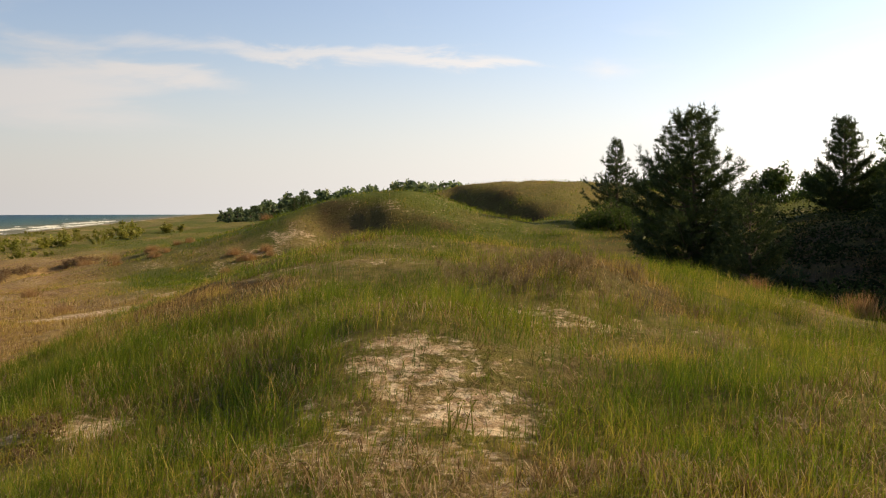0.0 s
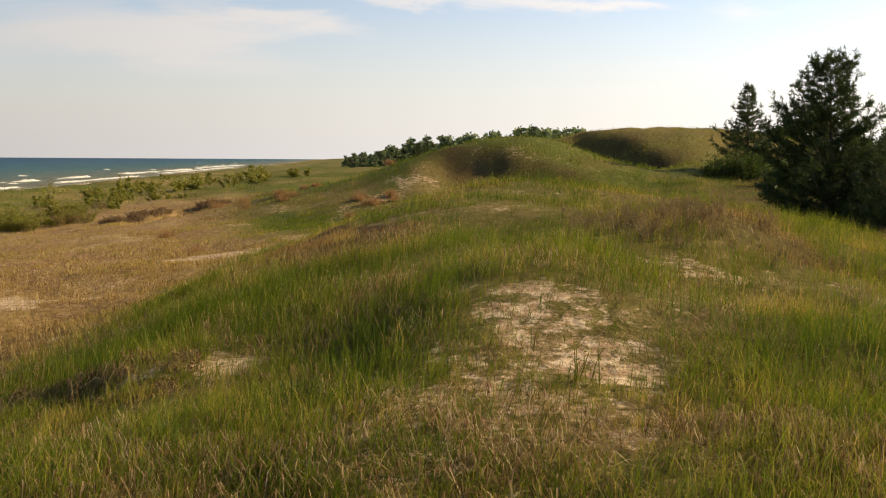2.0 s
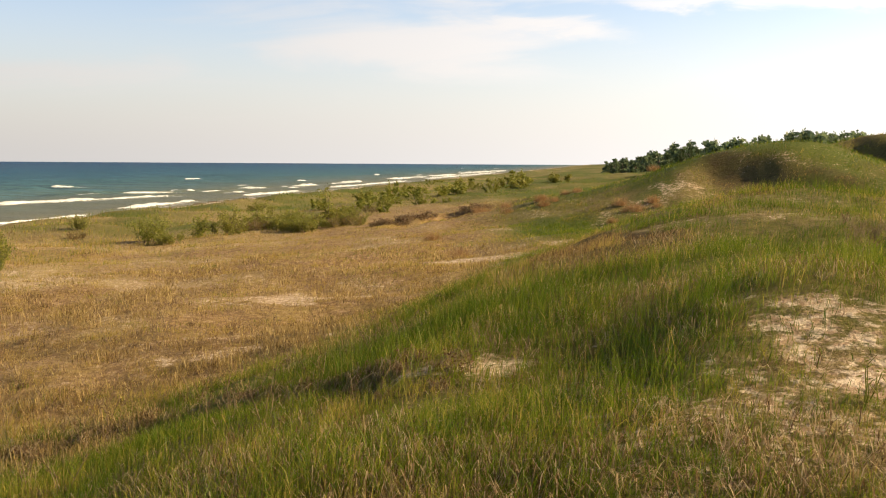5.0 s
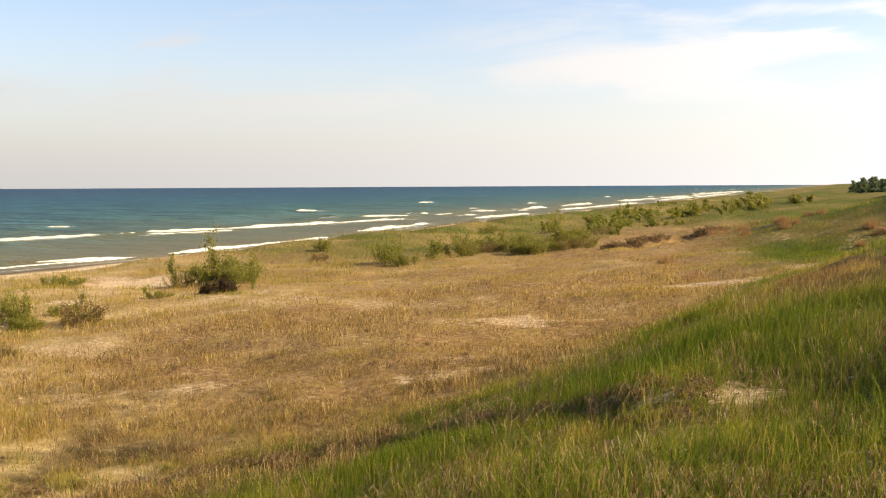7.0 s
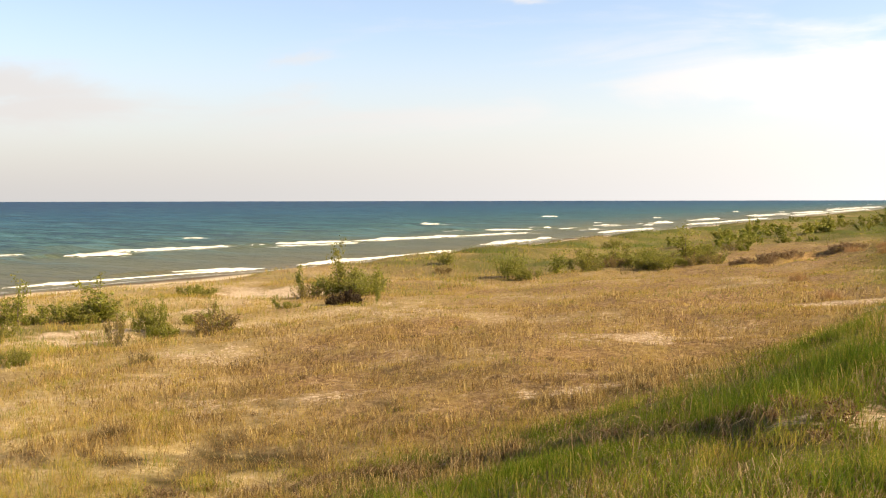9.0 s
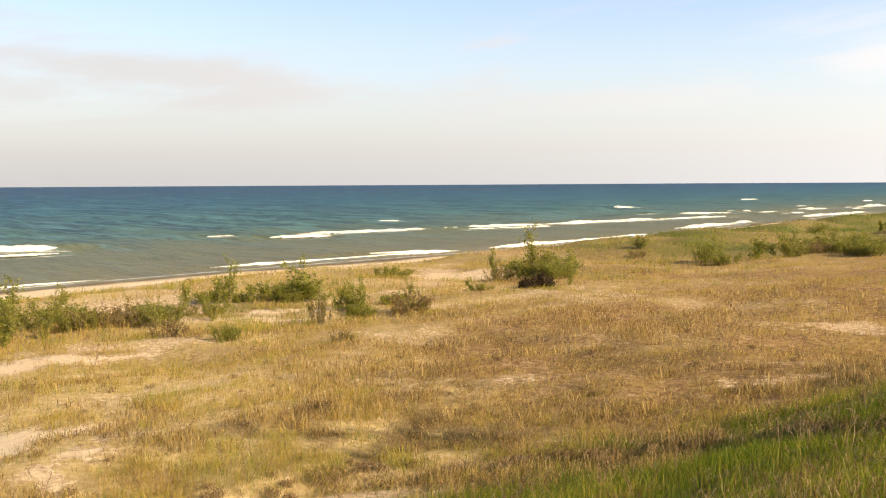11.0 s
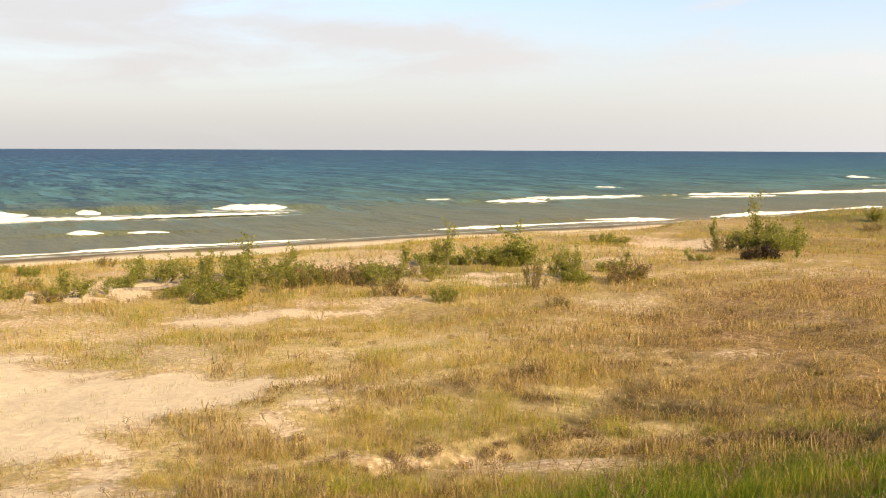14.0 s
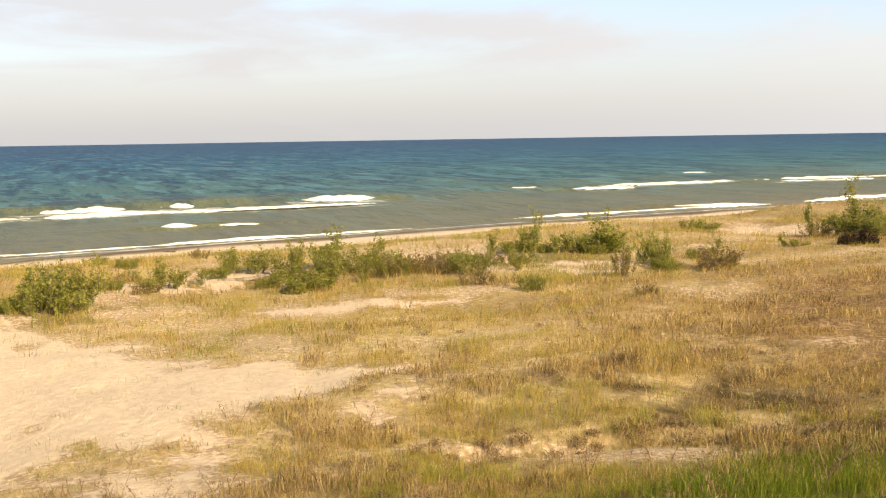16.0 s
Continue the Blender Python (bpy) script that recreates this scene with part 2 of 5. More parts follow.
GROUND, WATER, FOAM = ground_material(), water_material(), foam_material()
GRASS = grass_material("beach_grass", [(0.0, (0.074, 0.138, 0.009)), (0.26, (0.208, 0.268, 0.022)), (0.46, (0.49, 0.395, 0.070)), (0.66, (0.63, 0.445, 0.140)), (0.84, (0.38, 0.245, 0.105)), (1.0, (0.105, 0.072, 0.030))])
THATCH = leaf_material("dead_thatch", (0.12, 0.070, 0.033), (0.27, 0.172, 0.082), (0.50, 0.38, 0.21), 0.2)
PALE = leaf_material("pale_straw", (0.20, 0.125, 0.065), (0.46, 0.335, 0.185), (0.68, 0.54, 0.35), 0.35)
STRAW = leaf_material("golden_straw", (0.22, 0.135, 0.052), (0.50, 0.355, 0.140), (0.72, 0.555, 0.265), 0.4)
RUST = leaf_material("dead_bluestem", (0.28, 0.155, 0.07), (0.43, 0.265, 0.12), (0.56, 0.39, 0.20), 0.4)
NEEDLE = leaf_material("pine_needles", (0.030, 0.056, 0.020), (0.060, 0.095, 0.028), (0.115, 0.145, 0.040), 0.3, 0.03)
WILLOW = leaf_material("willow_leaves", (0.155, 0.185, 0.024), (0.29, 0.305, 0.050), (0.45, 0.415, 0.105), 0.6, 0.015, (0.30, 0.26, 0.07))
OLIVE = leaf_material("olive_leaves", (0.13, 0.12, 0.03), (0.25, 0.20, 0.05), (0.38, 0.26, 0.09), 0.4, 0.015, (0.24, 0.14, 0.07))
STALKY = leaf_material("dry_stalks", (0.10, 0.050, 0.026), (0.17, 0.090, 0.045), (0.26, 0.15, 0.075), 0.3)
# leaf green taken near black, so that it holds the hollow's shade
SHADE_DARKENED = leaf_material("shade_darkened_leaves", (0.020, 0.034, 0.010), (0.036, 0.056, 0.015), (0.060, 0.080, 0.022), 0.3)
# very dark brown for the mat that stands in for a shaded hole
HOLE_DARK = leaf_material("hole_dark_leaves", (0.030, 0.020, 0.010), (0.055, 0.036, 0.018), (0.085, 0.058, 0.028), 0.15)
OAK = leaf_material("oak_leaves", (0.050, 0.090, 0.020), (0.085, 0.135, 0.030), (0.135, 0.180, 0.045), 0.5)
# leaf green paled and blued to stand in for distance haze
HAZED_OAK = leaf_material("hazed_leaves", (0.095, 0.140, 0.075), (0.150, 0.205, 0.105), (0.200, 0.245, 0.125), 0.6)
BARK = bark_material("grey_bark", (0.10, 0.075, 0.055), (0.20, 0.165, 0.13))
TWIG = bark_material("dry_twigs", (0.20, 0.145, 0.08), (0.34, 0.255, 0.15))
DRIFT = bark_material("driftwood", (0.13, 0.095, 0.07), (0.30, 0.25, 0.20))


# ---- mesh helpers ----
def raw_mesh(name, verts, quads=None, tris=None, material=None, values=None, smooth=False):
    """A mesh from arrays; values: float attributes on the points."""
    me = bpy.data.meshes.new(name)
    verts = np.asarray(verts, np.float32).reshape(-1, 3)
    parts = [(np.asarray(f, np.int32).reshape(-1, k), k) for f, k in ((quads, 4), (tris, 3)) if f is not None and len(f)]
    loops = np.concatenate([f.ravel() for f, k in parts])
    totals = np.concatenate([np.full(len(f), k, np.int32) for f, k in parts])
    me.vertices.add(len(verts)), me.vertices.foreach_set("co", verts.ravel())
    me.loops.add(len(loops)), me.loops.foreach_set("vertex_index", loops)
    me.polygons.add(len(totals))
    me.polygons.foreach_set("loop_start", np.concatenate([[0], np.cumsum(totals)[:-1]]).astype(np.int32))
    if smooth:
        me.polygons.foreach_set("use_smooth", np.ones(len(totals), bool))
    me.update(calc_edges=True)
    for key, v in (values or {}).items():
        a = me.attributes.new(key, "FLOAT", "POINT")
        a.data.foreach_set("value", np.asarray(v, np.float32).ravel())
    if material:
        me.materials.append(material)
    return me


def part(name, me, parent, label=""):
    ob = new(name, me)
    ob.parent = parent
    return tagged(ob, label)


def grid_faces(rows, cols):
    i = np.arange(rows * cols).reshape(rows, cols)
    return np.stack([i[:-1, :-1], i[:-1, 1:], i[1:, 1:], i[1:, :-1]], -1).reshape(-1, 4)


def tube(points, radii, sides=6):
    """Verts and quads of a tapered tube along a line of points."""
    p, r = np.asarray(points, float), np.asarray(radii, float)
    d = np.gradient(p, axis=0)
    d /= np.linalg.norm(d, axis=1)[:, None] + 1e-9
    a = np.cross(d, np.where(np.abs(d[:, 2:3]) > 0.9, [[1.0, 0, 0]], [[0, 0, 1.0]]))
    a /= np.linalg.norm(a, axis=1)[:, None] + 1e-9
    b = np.cross(d, a)
    w = np.linspace(0, 2 * math.pi, sides, endpoint=False)
    v = p[:, None] + r[:, None, None] * (a[:, None] * np.cos(w)[None, :, None] + b[:, None] * np.sin(w)[None, :, None])
    i = np.arange(len(p) * sides).reshape(len(p), sides)
    j = np.roll(i, -1, 1)
    q = np.stack([i[:-1], j[:-1], j[1:], i[1:]], -1).reshape(-1, 4)
    return v.reshape(-1, 3), q


def join(pieces):
    vs, qs, k = [], [], 0
    for v, q in pieces:
        vs.append(v), qs.append(q + k)
        k += len(v)
    return np.concatenate(vs), np.concatenate(qs)


def leaves(centres, size, rng, long=1.8, flat=0.4):
    """A four-cornered leaf at each centre, turned at random. Verts and quads."""
    n = len(centres)
    a = rng.normal(size=(n, 3))
    a[:, 2] *= 1 - flat
    a /= np.linalg.norm(a, axis=1)[:, None]
    b = np.cross(a, rng.normal(size=(n, 3)))
    b /= np.linalg.norm(b, axis=1)[:, None]
    s = (np.asarray(size) * rng.uniform(0.6, 1.3, n))[:, None]
    c = np.asarray(centres)
    v = np.stack([c - a * s * long * 0.5, c + b * s * 0.5, c + a * s * long * 0.5, c - b * s * 0.5], 1)
    return v.reshape(-1, 3), np.arange(4 * n).reshape(n, 4)


# ---- lie of the land ----
SHORE_AZ = radians(12.5)
UX, UY = -math.sin(SHORE_AZ), math.cos(SHORE_AZ)      # along the shore
NX, NY = -math.cos(SHORE_AZ), -math.sin(SHORE_AZ)     # towards the lake
LAKE_Z, WATERLINE = -6.0, 72.5
LATTICE = np.random.RandomState(7).rand(256, 256)


def vnoise(x, y, size, ox=0.0, oy=0.0):
    """Smooth noise, -1 to 1, for arrays; size is the wavelength in metres."""
    x, y = np.asarray(x, float) / size + 37.3 + ox, np.asarray(y, float) / size + 91.7 + oy
    ix, iy = np.floor(x).astype(int), np.floor(y).astype(int)
    fx, fy = x - ix, y - iy
    fx, fy = fx * fx * (3 - 2 * fx), fy * fy * (3 - 2 * fy)
    a, b = LATTICE[ix % 256, iy % 256], LATTICE[(ix + 1) % 256, iy % 256]
    c, d = LATTICE[ix % 256, (iy + 1) % 256], LATTICE[(ix + 1) % 256, (iy + 1) % 256]
    return ((a * (1 - fx) + b * fx) * (1 - fy) + (c * (1 - fx) + d * fx) * fy) * 2 - 1


def fbm(x, y, size, octaves=3, ox=0.0, oy=0.0):
    return sum(vnoise(x, y, size / 2 ** k, ox + 5.1 * k, oy + 3.7 * k) * 0.5 ** k for k in range(octaves))


def sstep(a, b, v):
    k = np.clip((np.asarray(v, float) - a) / (b - a), 0, 1)
    return k * k * (3 - 2 * k)


def smooth_curve(v, xs, ys):
    """A curve through the knots with no corners."""
    v, xs, ys = np.asarray(v, float), np.array(xs, float), np.array(ys, float)
    slope = np.gradient(ys, xs)
    i = np.clip(np.searchsorted(xs, v) - 1, 0, len(xs) - 2)
    w = xs[i + 1] - xs[i]
    k = np.clip((v - xs[i]) / w, 0, 1)
    return ((2 * k ** 3 - 3 * k ** 2 + 1) * ys[i] + (k ** 3 - 2 * k ** 2 + k) * w * slope[i]
            + (3 * k ** 2 - 2 * k ** 3) * ys[i + 1] + (k ** 3 - k ** 2) * w * slope[i + 1])


def polar(az, r):
    return -math.sin(radians(az)) * r, math.cos(radians(az)) * r


def polar_points(az, r):
    return -np.sin(np.radians(az)) * r, np.cos(np.radians(az)) * r


def hill(x, y, az, r, height, along, across, turn=0.0, power=2.0):
    cx, cy = polar(az, r)
    a = radians(turn)
    dx, dy = x - cx, y - cy
    p, q = dx * math.cos(a) + dy * math.sin(a), -dx * math.sin(a) + dy * math.cos(a)
    return height * np.exp(-(((p / along) ** 2 + (q / across) ** 2) ** (power / 2)))


def bulge(l):
    """How far the waterline swings inland."""
    return 5.5 * np.exp(-((np.asarray(l, float) - 112) / 48) ** 2)


def height(x, y):
    """The ground's height at plan points (arrays)."""
    x, y = np.asarray(x, float), np.asarray(y, float)
    s, l = x * NX + y * NY, x * UX + y * UY
    wob = 3.0 * vnoise(l, l * 0 + 3, 34) * sstep(5, 40, np.abs(l))
    z = smooth_curve(s + wob * sstep(10, 40, s) * sstep(66, 54, s) + bulge(l) * sstep(46, 62, s), [-400, -120, -60, -20, 0, 10, 18, 28, 36, 44, 51, 58, 65, 72.5, 83, 120, 400],
                     [4, 3.0, 1.5, -2.0, -2.2, -2.5, -3.1, -3.8, -4.15, -4.25, -4.35, -4.95, -5.55, -6.0, -6.8, -9, -14])
    # the dune ridge underfoot runs away from the shore
    q = s + 0.27 * np.clip(l, -40, 90)
    crest = smooth_curve(l, [-200, -40, 0, 6, 11, 20, 28, 38, 50, 70, 200], [2.6, 2.4, 2.2, 2.2, 2.5, 3.3, 3.45, 2.6, 1.6, 1.0, 0.5])
    wide_l = smooth_curve(l, [-200, 0, 20, 60, 200], [6, 7.2, 8.6, 12, 15])
    wide_r = smooth_curve(l, [-200, 0, 15, 30, 60, 200], [10, 10.5, 11, 16.5, 12, 9])
    wide = np.where(q > 0, wide_l, wide_r)
    steep = 2.5 + 0.35 * sstep(0, 2, q) * sstep(9, 15, l) * sstep(46, 34, l)
    z = z + crest * np.exp(-(np.abs(q) / wide) ** steep)
    # dunes beyond
    z = z + hill(x, y, 9.8, 74, 1.6, 16, 13, -40)
    z = z + hill(x, y, 3.9, 68, 2.6, 10, 10, 0)
    z = z + hill(x, y, -3.8, 104, 5.55, 19, 16, 20, 2.6)
    z = z + hill(x, y, -20, 80, 2.6, 26, 18, 10)
    z = z - hill(x, y, -20, 36, 2.2, 11, 13, 0) + hill(x, y, -44, 50, 5.0, 14, 20, 0)
    # the foredune stands a little higher further along
    z = z + 0.45 * sstep(45, 85, l) * np.exp(-((s - 46) / 9) ** 2)
    # humps on the crest, steeper on their lake side
    z = z + hill(x, y, 2.0, 9.3, 0.40, 1.2, 2.0, 0) - hill(x, y, 13.5, 8.6, 0.16, 1.1, 1.8, 0) + hill(x, y, -7.5, 14.0, 0.46, 1.5, 2.5, -8) - hill(x, y, 3.0, 15.5, 0.15, 1.6, 1.6, 0)
    z = z + hill(x, y, 22.0, 9.6, 0.12, 0.9, 0.6, 20)
    # the steep, grassy lake side of the first hump
    lee = -0.85 - x
    z = z - 0.06 * sstep(0, 0.6, lee + 0.35 * vnoise(x, y, 0.9, 41)) * np.exp(-np.maximum(lee - 0.5, 0) / 1.3) * sstep(6.2, 7.4, y) * sstep(11.0, 9.4, y)
    # wind-cut bowls in their near faces
    r, az = np.hypot(x, y), np.degrees(np.arctan2(-x, y))
    for azs, rs, drop, run, reach in FACES:
        d = np.interp(az, azs, rs) + 0.8 * vnoise(x, y, 4.0, 17) - r
        z = z - drop * sstep(0, run, d) * np.exp(-np.maximum(d - run, 0) / reach) * sstep(azs[0] - 1.5, azs[0] + 1, az) * sstep(azs[-1] + 1.5, azs[-1] - 1, az)
    # low cut banks, their faces towards the ridge
    for lo, hi, azs, rs, drop, reach in CUTS:
        edge = smooth_curve(az, azs, rs) + 0.35 * fbm(x, y, 1.7, 2, 13) * drop / 0.35
        d = edge - r
        z = z - drop * (1 + 0.6 * vnoise(x, y, 1.6, 15)) * sstep(-0.05, 1.4 * drop, d) * np.exp(-np.maximum(d, 0) / reach) * sstep(lo, lo + 3, az) * sstep(hi, hi - 3, az)
    return z + ground_detail(x, y, s)


FACES = [((-0.6, 7.0), (59, 67), 0.85, 4.2, 9.0), ((-5.4, -0.4), (90, 101), 1.6, 7.0, 14.0)]
CUTS = [(24, 71, [15, 24, 28.6, 35.5, 42, 51, 60, 66, 75], [8.7, 9.2, 10.6, 13.4, 14.4, 15.2, 15.0, 14.3, 13.8], 0.21, 1.5),
        (15.5, 25, [14, 19.3, 21.6, 23.8, 27], [80, 79, 76, 73, 72], 1.0, 7.0)]


def ground_detail(x, y, s):
    rough = 1 - 0.7 * sstep(50, 62, s)
    far = 1 + sstep(40, 160, np.hypot(x, y)) * 2
    return rough * (0.20 * far * vnoise(x, y, 5.5) + 0.11 * vnoise(x, y, 2.4, 4) + 0.05 * vnoise(x, y, 0.8, 9)) - 0.05


def ridge_share(x, y):
    """How far up the near ridge a plan point lies, 0 to 1, and its signed distance from the crest."""
    s, l = x * NX + y * NY, x * UX + y * UY
    q = s + 0.27 * np.clip(l, -40, 90)
    wide = np.where(q > 0, smooth_curve(l, [-200, 0, 8, 15, 20, 30, 60, 200], [6, 9.5, 10.5, 10.8, 10.6, 11.5, 13, 15]), 14.0)
    return np.exp(-(np.abs(q) / wide) ** 5) * (1 - sstep(48, 75, l)), q


# bare sand: plan centre, half-sizes, turn in degrees, how bare
CREST_SAND = [
    (-0.38, 7.8, 0.42, 0.75, 0, 0.62), (-0.05, 7.1, 0.45, 0.4, 0, 0.5), (0.45, 6.7, 0.4, 0.25, 0, 0.6), (-0.45, 6.0, 0.8, 0.6, 0, 0.42), (-1.1, 5.5, 0.9, 0.6, 0, 0.40),
    (0.2, 5.6, 0.6, 0.35, 0, 0.5), (1.45, 11.1, 0.45, 0.8, 30, 0.62), (0.95, 11.2, 0.3, 0.4, 0, 0.6), (1.9, 10.2, 0.25, 0.6, 30, 0.4), (1.2, 14.6, 0.5, 1.0, 0, 0.3),
    (-3.5, 8.4, 0.8, 0.4, 22, 0.80), (-3.25, 7.4, 0.5, 0.3, 22, 0.65),
]
SWALE_SAND = [
    (-16.2, 27.2, 3.2, 1.3, 32, 0.62), (-14.6, 28.4, 1.4, 0.7, 28, 0.6), (-13.6, 38.0, 3.4, 1.1, 20, 0.62), (-10.6, 43.5, 2.6, 0.9, 13, 0.5), (-10.3, 17.7, 2.8, 0.8, 28, 0.62),
    (-12.0, 17.1, 1.2, 0.5, 34, 0.62), (-12.2, 19.4, 1.6, 0.6, 32, 0.45), (-17.3, 14.2, 2.2, 0.8, 50, 0.5), (-11.6, 7.4, 2.2, 0.5, 45, 0.68), (-13.2, 5.6, 1.2, 0.4, 60, 0.6),
    (-20.0, 13.6, 1.4, 0.5, 56, 0.5), (-10.0, 10.8, 1.2, 0.3, 44, 0.4), (-6.9, 14.2, 1.6, 0.5, 26, 0.42),
]
BLOWOUT_SAND = [
    (-24.0, -1.2, 9.0, 4.6, 0, 1.0), (-17.5, -3.0, 6.0, 5.0, 10, 1.0), (-20.4, 3.2, 4.2, 2.8, 30, 1.0), (-18.3, 0.4, 4.0, 2.2, 0, 1.0), (-20.5, 1.0, 7.0, 2.9, 5, 1.0), (-22.0, -3.0, 9.0, 4.5, 0, 1.0), (-31.5, -3.5, 6.0, 4.5, 0, 0.95), (-26.5, 5.2, 4.0, 1.4, -10, 0.5),
    (-33.4, 9.3, 4.2, 1.5, 82, 0.85), (-36.0, 2.5, 2.0, 1.2, 60, 0.7),
]
FOREDUNE_SAND = [
    (-45.5, 7.6, 2.6, 2.4, 60, 0.8), (-40.4, 23.2, 2.2, 1.6, 30, 0.8), (-51.0, 41.5, 4.0, 2.6, 40, 0.75), (-34.5, 13.6, 3.4, 1.6, 55, 0.6), (-38.5, 21.0, 2.4, 1.1, 40, 0.75),
    (-44.0, 31.0, 2.0, 1.0, 40, 0.7), (-42.0, 4.0, 2.2, 1.2, 60, 0.8), (-46.5, 13.5, 2.0, 1.0, 50, 0.6), (-36.0, 28.0, 2.2, 0.8, 52, 0.55),
]
DUNE_SAND = [(17.5, 33.0, 3.4, 4.5, 20, 0.75), (-10.4, 57.2, 2.2, 1.4, 20, 0.40), (-8.2, 50.0, 2.0, 0.8, 0, 0.34), (-2.6, 62.0, 4.5, 0.8, -30, 0.45), (-8.0, 60.0, 2.6, 1.0, 0, 0.55), (-6.0, 62.5, 1.6, 0.8, 0, 0.5)]
BARE = CREST_SAND + SWALE_SAND + BLOWOUT_SAND + FOREDUNE_SAND + DUNE_SAND


def lush(x, y):
    """Lusher stretches of the crest, 0 to 1."""
    return np.clip(hill(x, y, -14, 7.5, 1.0, 1.1, 3.0, -14, 3) + 0.75 * hill(x, y, 8.5, 8.6, 1.0, 0.8, 2.2, 8, 3) + hill(x, y, -2.5, 10.3, 1.0, 0.7, 1.6, 0, 3) + 0.9 * hill(x, y, 24, 6.0, 1.0, 2.4, 1.5, 24, 3) + 0.9 * hill(x, y, 40, 10.0, 1.0, 4.0, 3.0, 40, 3) + 0.4 * hill(x, y, 12, 13, 1.0, 2.2, 4.5, 12, 3), 0, 1)


def zones(x, y):
    """Cover of the ground: bare sand, green, wet sand."""
    x, y = np.asarray(x, float), np.asarray(y, float)
    s, l = x * NX + y * NY, x * UX + y * UY
    share, q = ridge_share(x, y)
    n1, n2 = fbm(x, y, 3.2, 3, 11), fbm(x, y, 0.9, 3, 23)
    sand = np.zeros_like(s)
    for cx, cy, rx, ry, turn, bare in BARE:
        a = radians(turn)
        dx, dy = x - cx, y - cy
        d = np.hypot((dx * math.cos(a) + dy * math.sin(a)) / rx, (-dx * math.sin(a) + dy * math.cos(a)) / ry)
        sand = np.maximum(sand, bare * sstep(1.35, 0.55, d + (0.30 * n1 + 0.75 * n2) * min(1.0, 2.2 / max(rx, ry) + 0.15)))
    sand = np.maximum(sand, 0.44 * sstep(0.2, 0.65, fbm(x, y, 0.55, 3, 19)) * hill(x, y, 2, 6.6, 1.0, 2.1, 2.4, 0, 4))
    sand = np.maximum(sand, 0.34 * sstep(0.3, 0.7, fbm(x, y, 0.8, 3, 29)) * share)
    belt = sstep(24, 32, s) * sstep(62, 54, s) * sstep(150, 60, l)
    sand = np.maximum(sand, 0.62 * belt * sstep(80, 52, l) * sstep(0.15, 0.8, fbm(x, y, 5.5, 3, 31) + 0.1))
    sand = np.maximum(sand, (0.37 + 0.12 * sstep(16, 26, s)) * sstep(-0.1, 0.75, n1 + 0.4 * n2) * (1 - 0.5 * share) * (1 - 0.7 * sstep(55, 80, l)))
    shore = s + bulge(l)
    sand = np.maximum(sand, sstep(57, 63, shore + 2 * n1))
    wet = sstep(67, 70.5, shore + 0.8 * n1)
    green = sstep(0.10, 0.50, share + 0.25 * n1 * sstep(0.0, 0.2, share)) * (1 - 0.38 * sstep(0.1, 0.7, fbm(x, y, 2.0, 3, 47)))
    far = sstep(37, 56, l) * sstep(38, 14, s) * (1 - 0.3 * sstep(4, 14, s) * sstep(170, 100, l)) * np.maximum(sstep(21, 15, np.degrees(np.arctan2(-x, y))), sstep(90, 130, l))
    green = np.maximum(green, far * (0.92 + 0.35 * fbm(x, y, 14, 3, 53)))
    green = np.maximum(green, (0.08 + 0.62 * sstep(58, 92, l)) * sstep(19, 28, s) + 0.35 * fbm(x, y, 7, 2, 71) * sstep(24, 36, s))
    green = np.maximum(green, sstep(-12, -20, q))
    green = np.maximum(green, 0.97 * lush(x, y) * sstep(-0.9, 0.1, n1 + 0.6 * n2))
    rusty = hill(x, y, 9.5, 61, 1.0, 8, 5, 0, 4)
    green = green * (1 - 0.5 * rusty * sstep(-0.5, 0.2, n1))
    straw = np.clip(0.9 * hill(x, y, 76, 20, 1.0, 13, 9, 5, 4) + 0.7 * sstep(16, 28, s) * (0.35 + 0.65 * sstep(42, 62, np.degrees(np.arctan2(-x, y)))) + 0.3 * n1, 0, 1) * (1 - green)
    # dark dead growth, and shade painted brown, in bowls, hollow, flank and cut banks
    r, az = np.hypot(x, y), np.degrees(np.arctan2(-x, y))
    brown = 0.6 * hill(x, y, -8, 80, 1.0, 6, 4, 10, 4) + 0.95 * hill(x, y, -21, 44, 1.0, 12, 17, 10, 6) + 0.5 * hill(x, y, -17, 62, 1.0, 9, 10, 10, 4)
    # the ridge's shaded lake flank: dark growth and its shade as one brown wedge
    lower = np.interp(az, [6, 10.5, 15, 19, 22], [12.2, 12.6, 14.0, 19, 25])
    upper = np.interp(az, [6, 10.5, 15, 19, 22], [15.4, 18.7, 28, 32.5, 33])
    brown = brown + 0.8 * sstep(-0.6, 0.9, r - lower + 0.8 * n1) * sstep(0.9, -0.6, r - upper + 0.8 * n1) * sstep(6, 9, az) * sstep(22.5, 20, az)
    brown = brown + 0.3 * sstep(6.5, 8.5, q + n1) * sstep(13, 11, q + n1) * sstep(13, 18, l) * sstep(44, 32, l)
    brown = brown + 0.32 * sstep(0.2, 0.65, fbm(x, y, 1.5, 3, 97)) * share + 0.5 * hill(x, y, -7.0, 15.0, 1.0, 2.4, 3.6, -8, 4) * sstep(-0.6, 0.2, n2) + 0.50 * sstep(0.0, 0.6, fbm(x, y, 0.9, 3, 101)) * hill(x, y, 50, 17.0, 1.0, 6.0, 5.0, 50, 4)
    # brown patch and shade on the rounded dune, both as colour
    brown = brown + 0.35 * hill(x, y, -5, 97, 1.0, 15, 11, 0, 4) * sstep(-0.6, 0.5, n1)
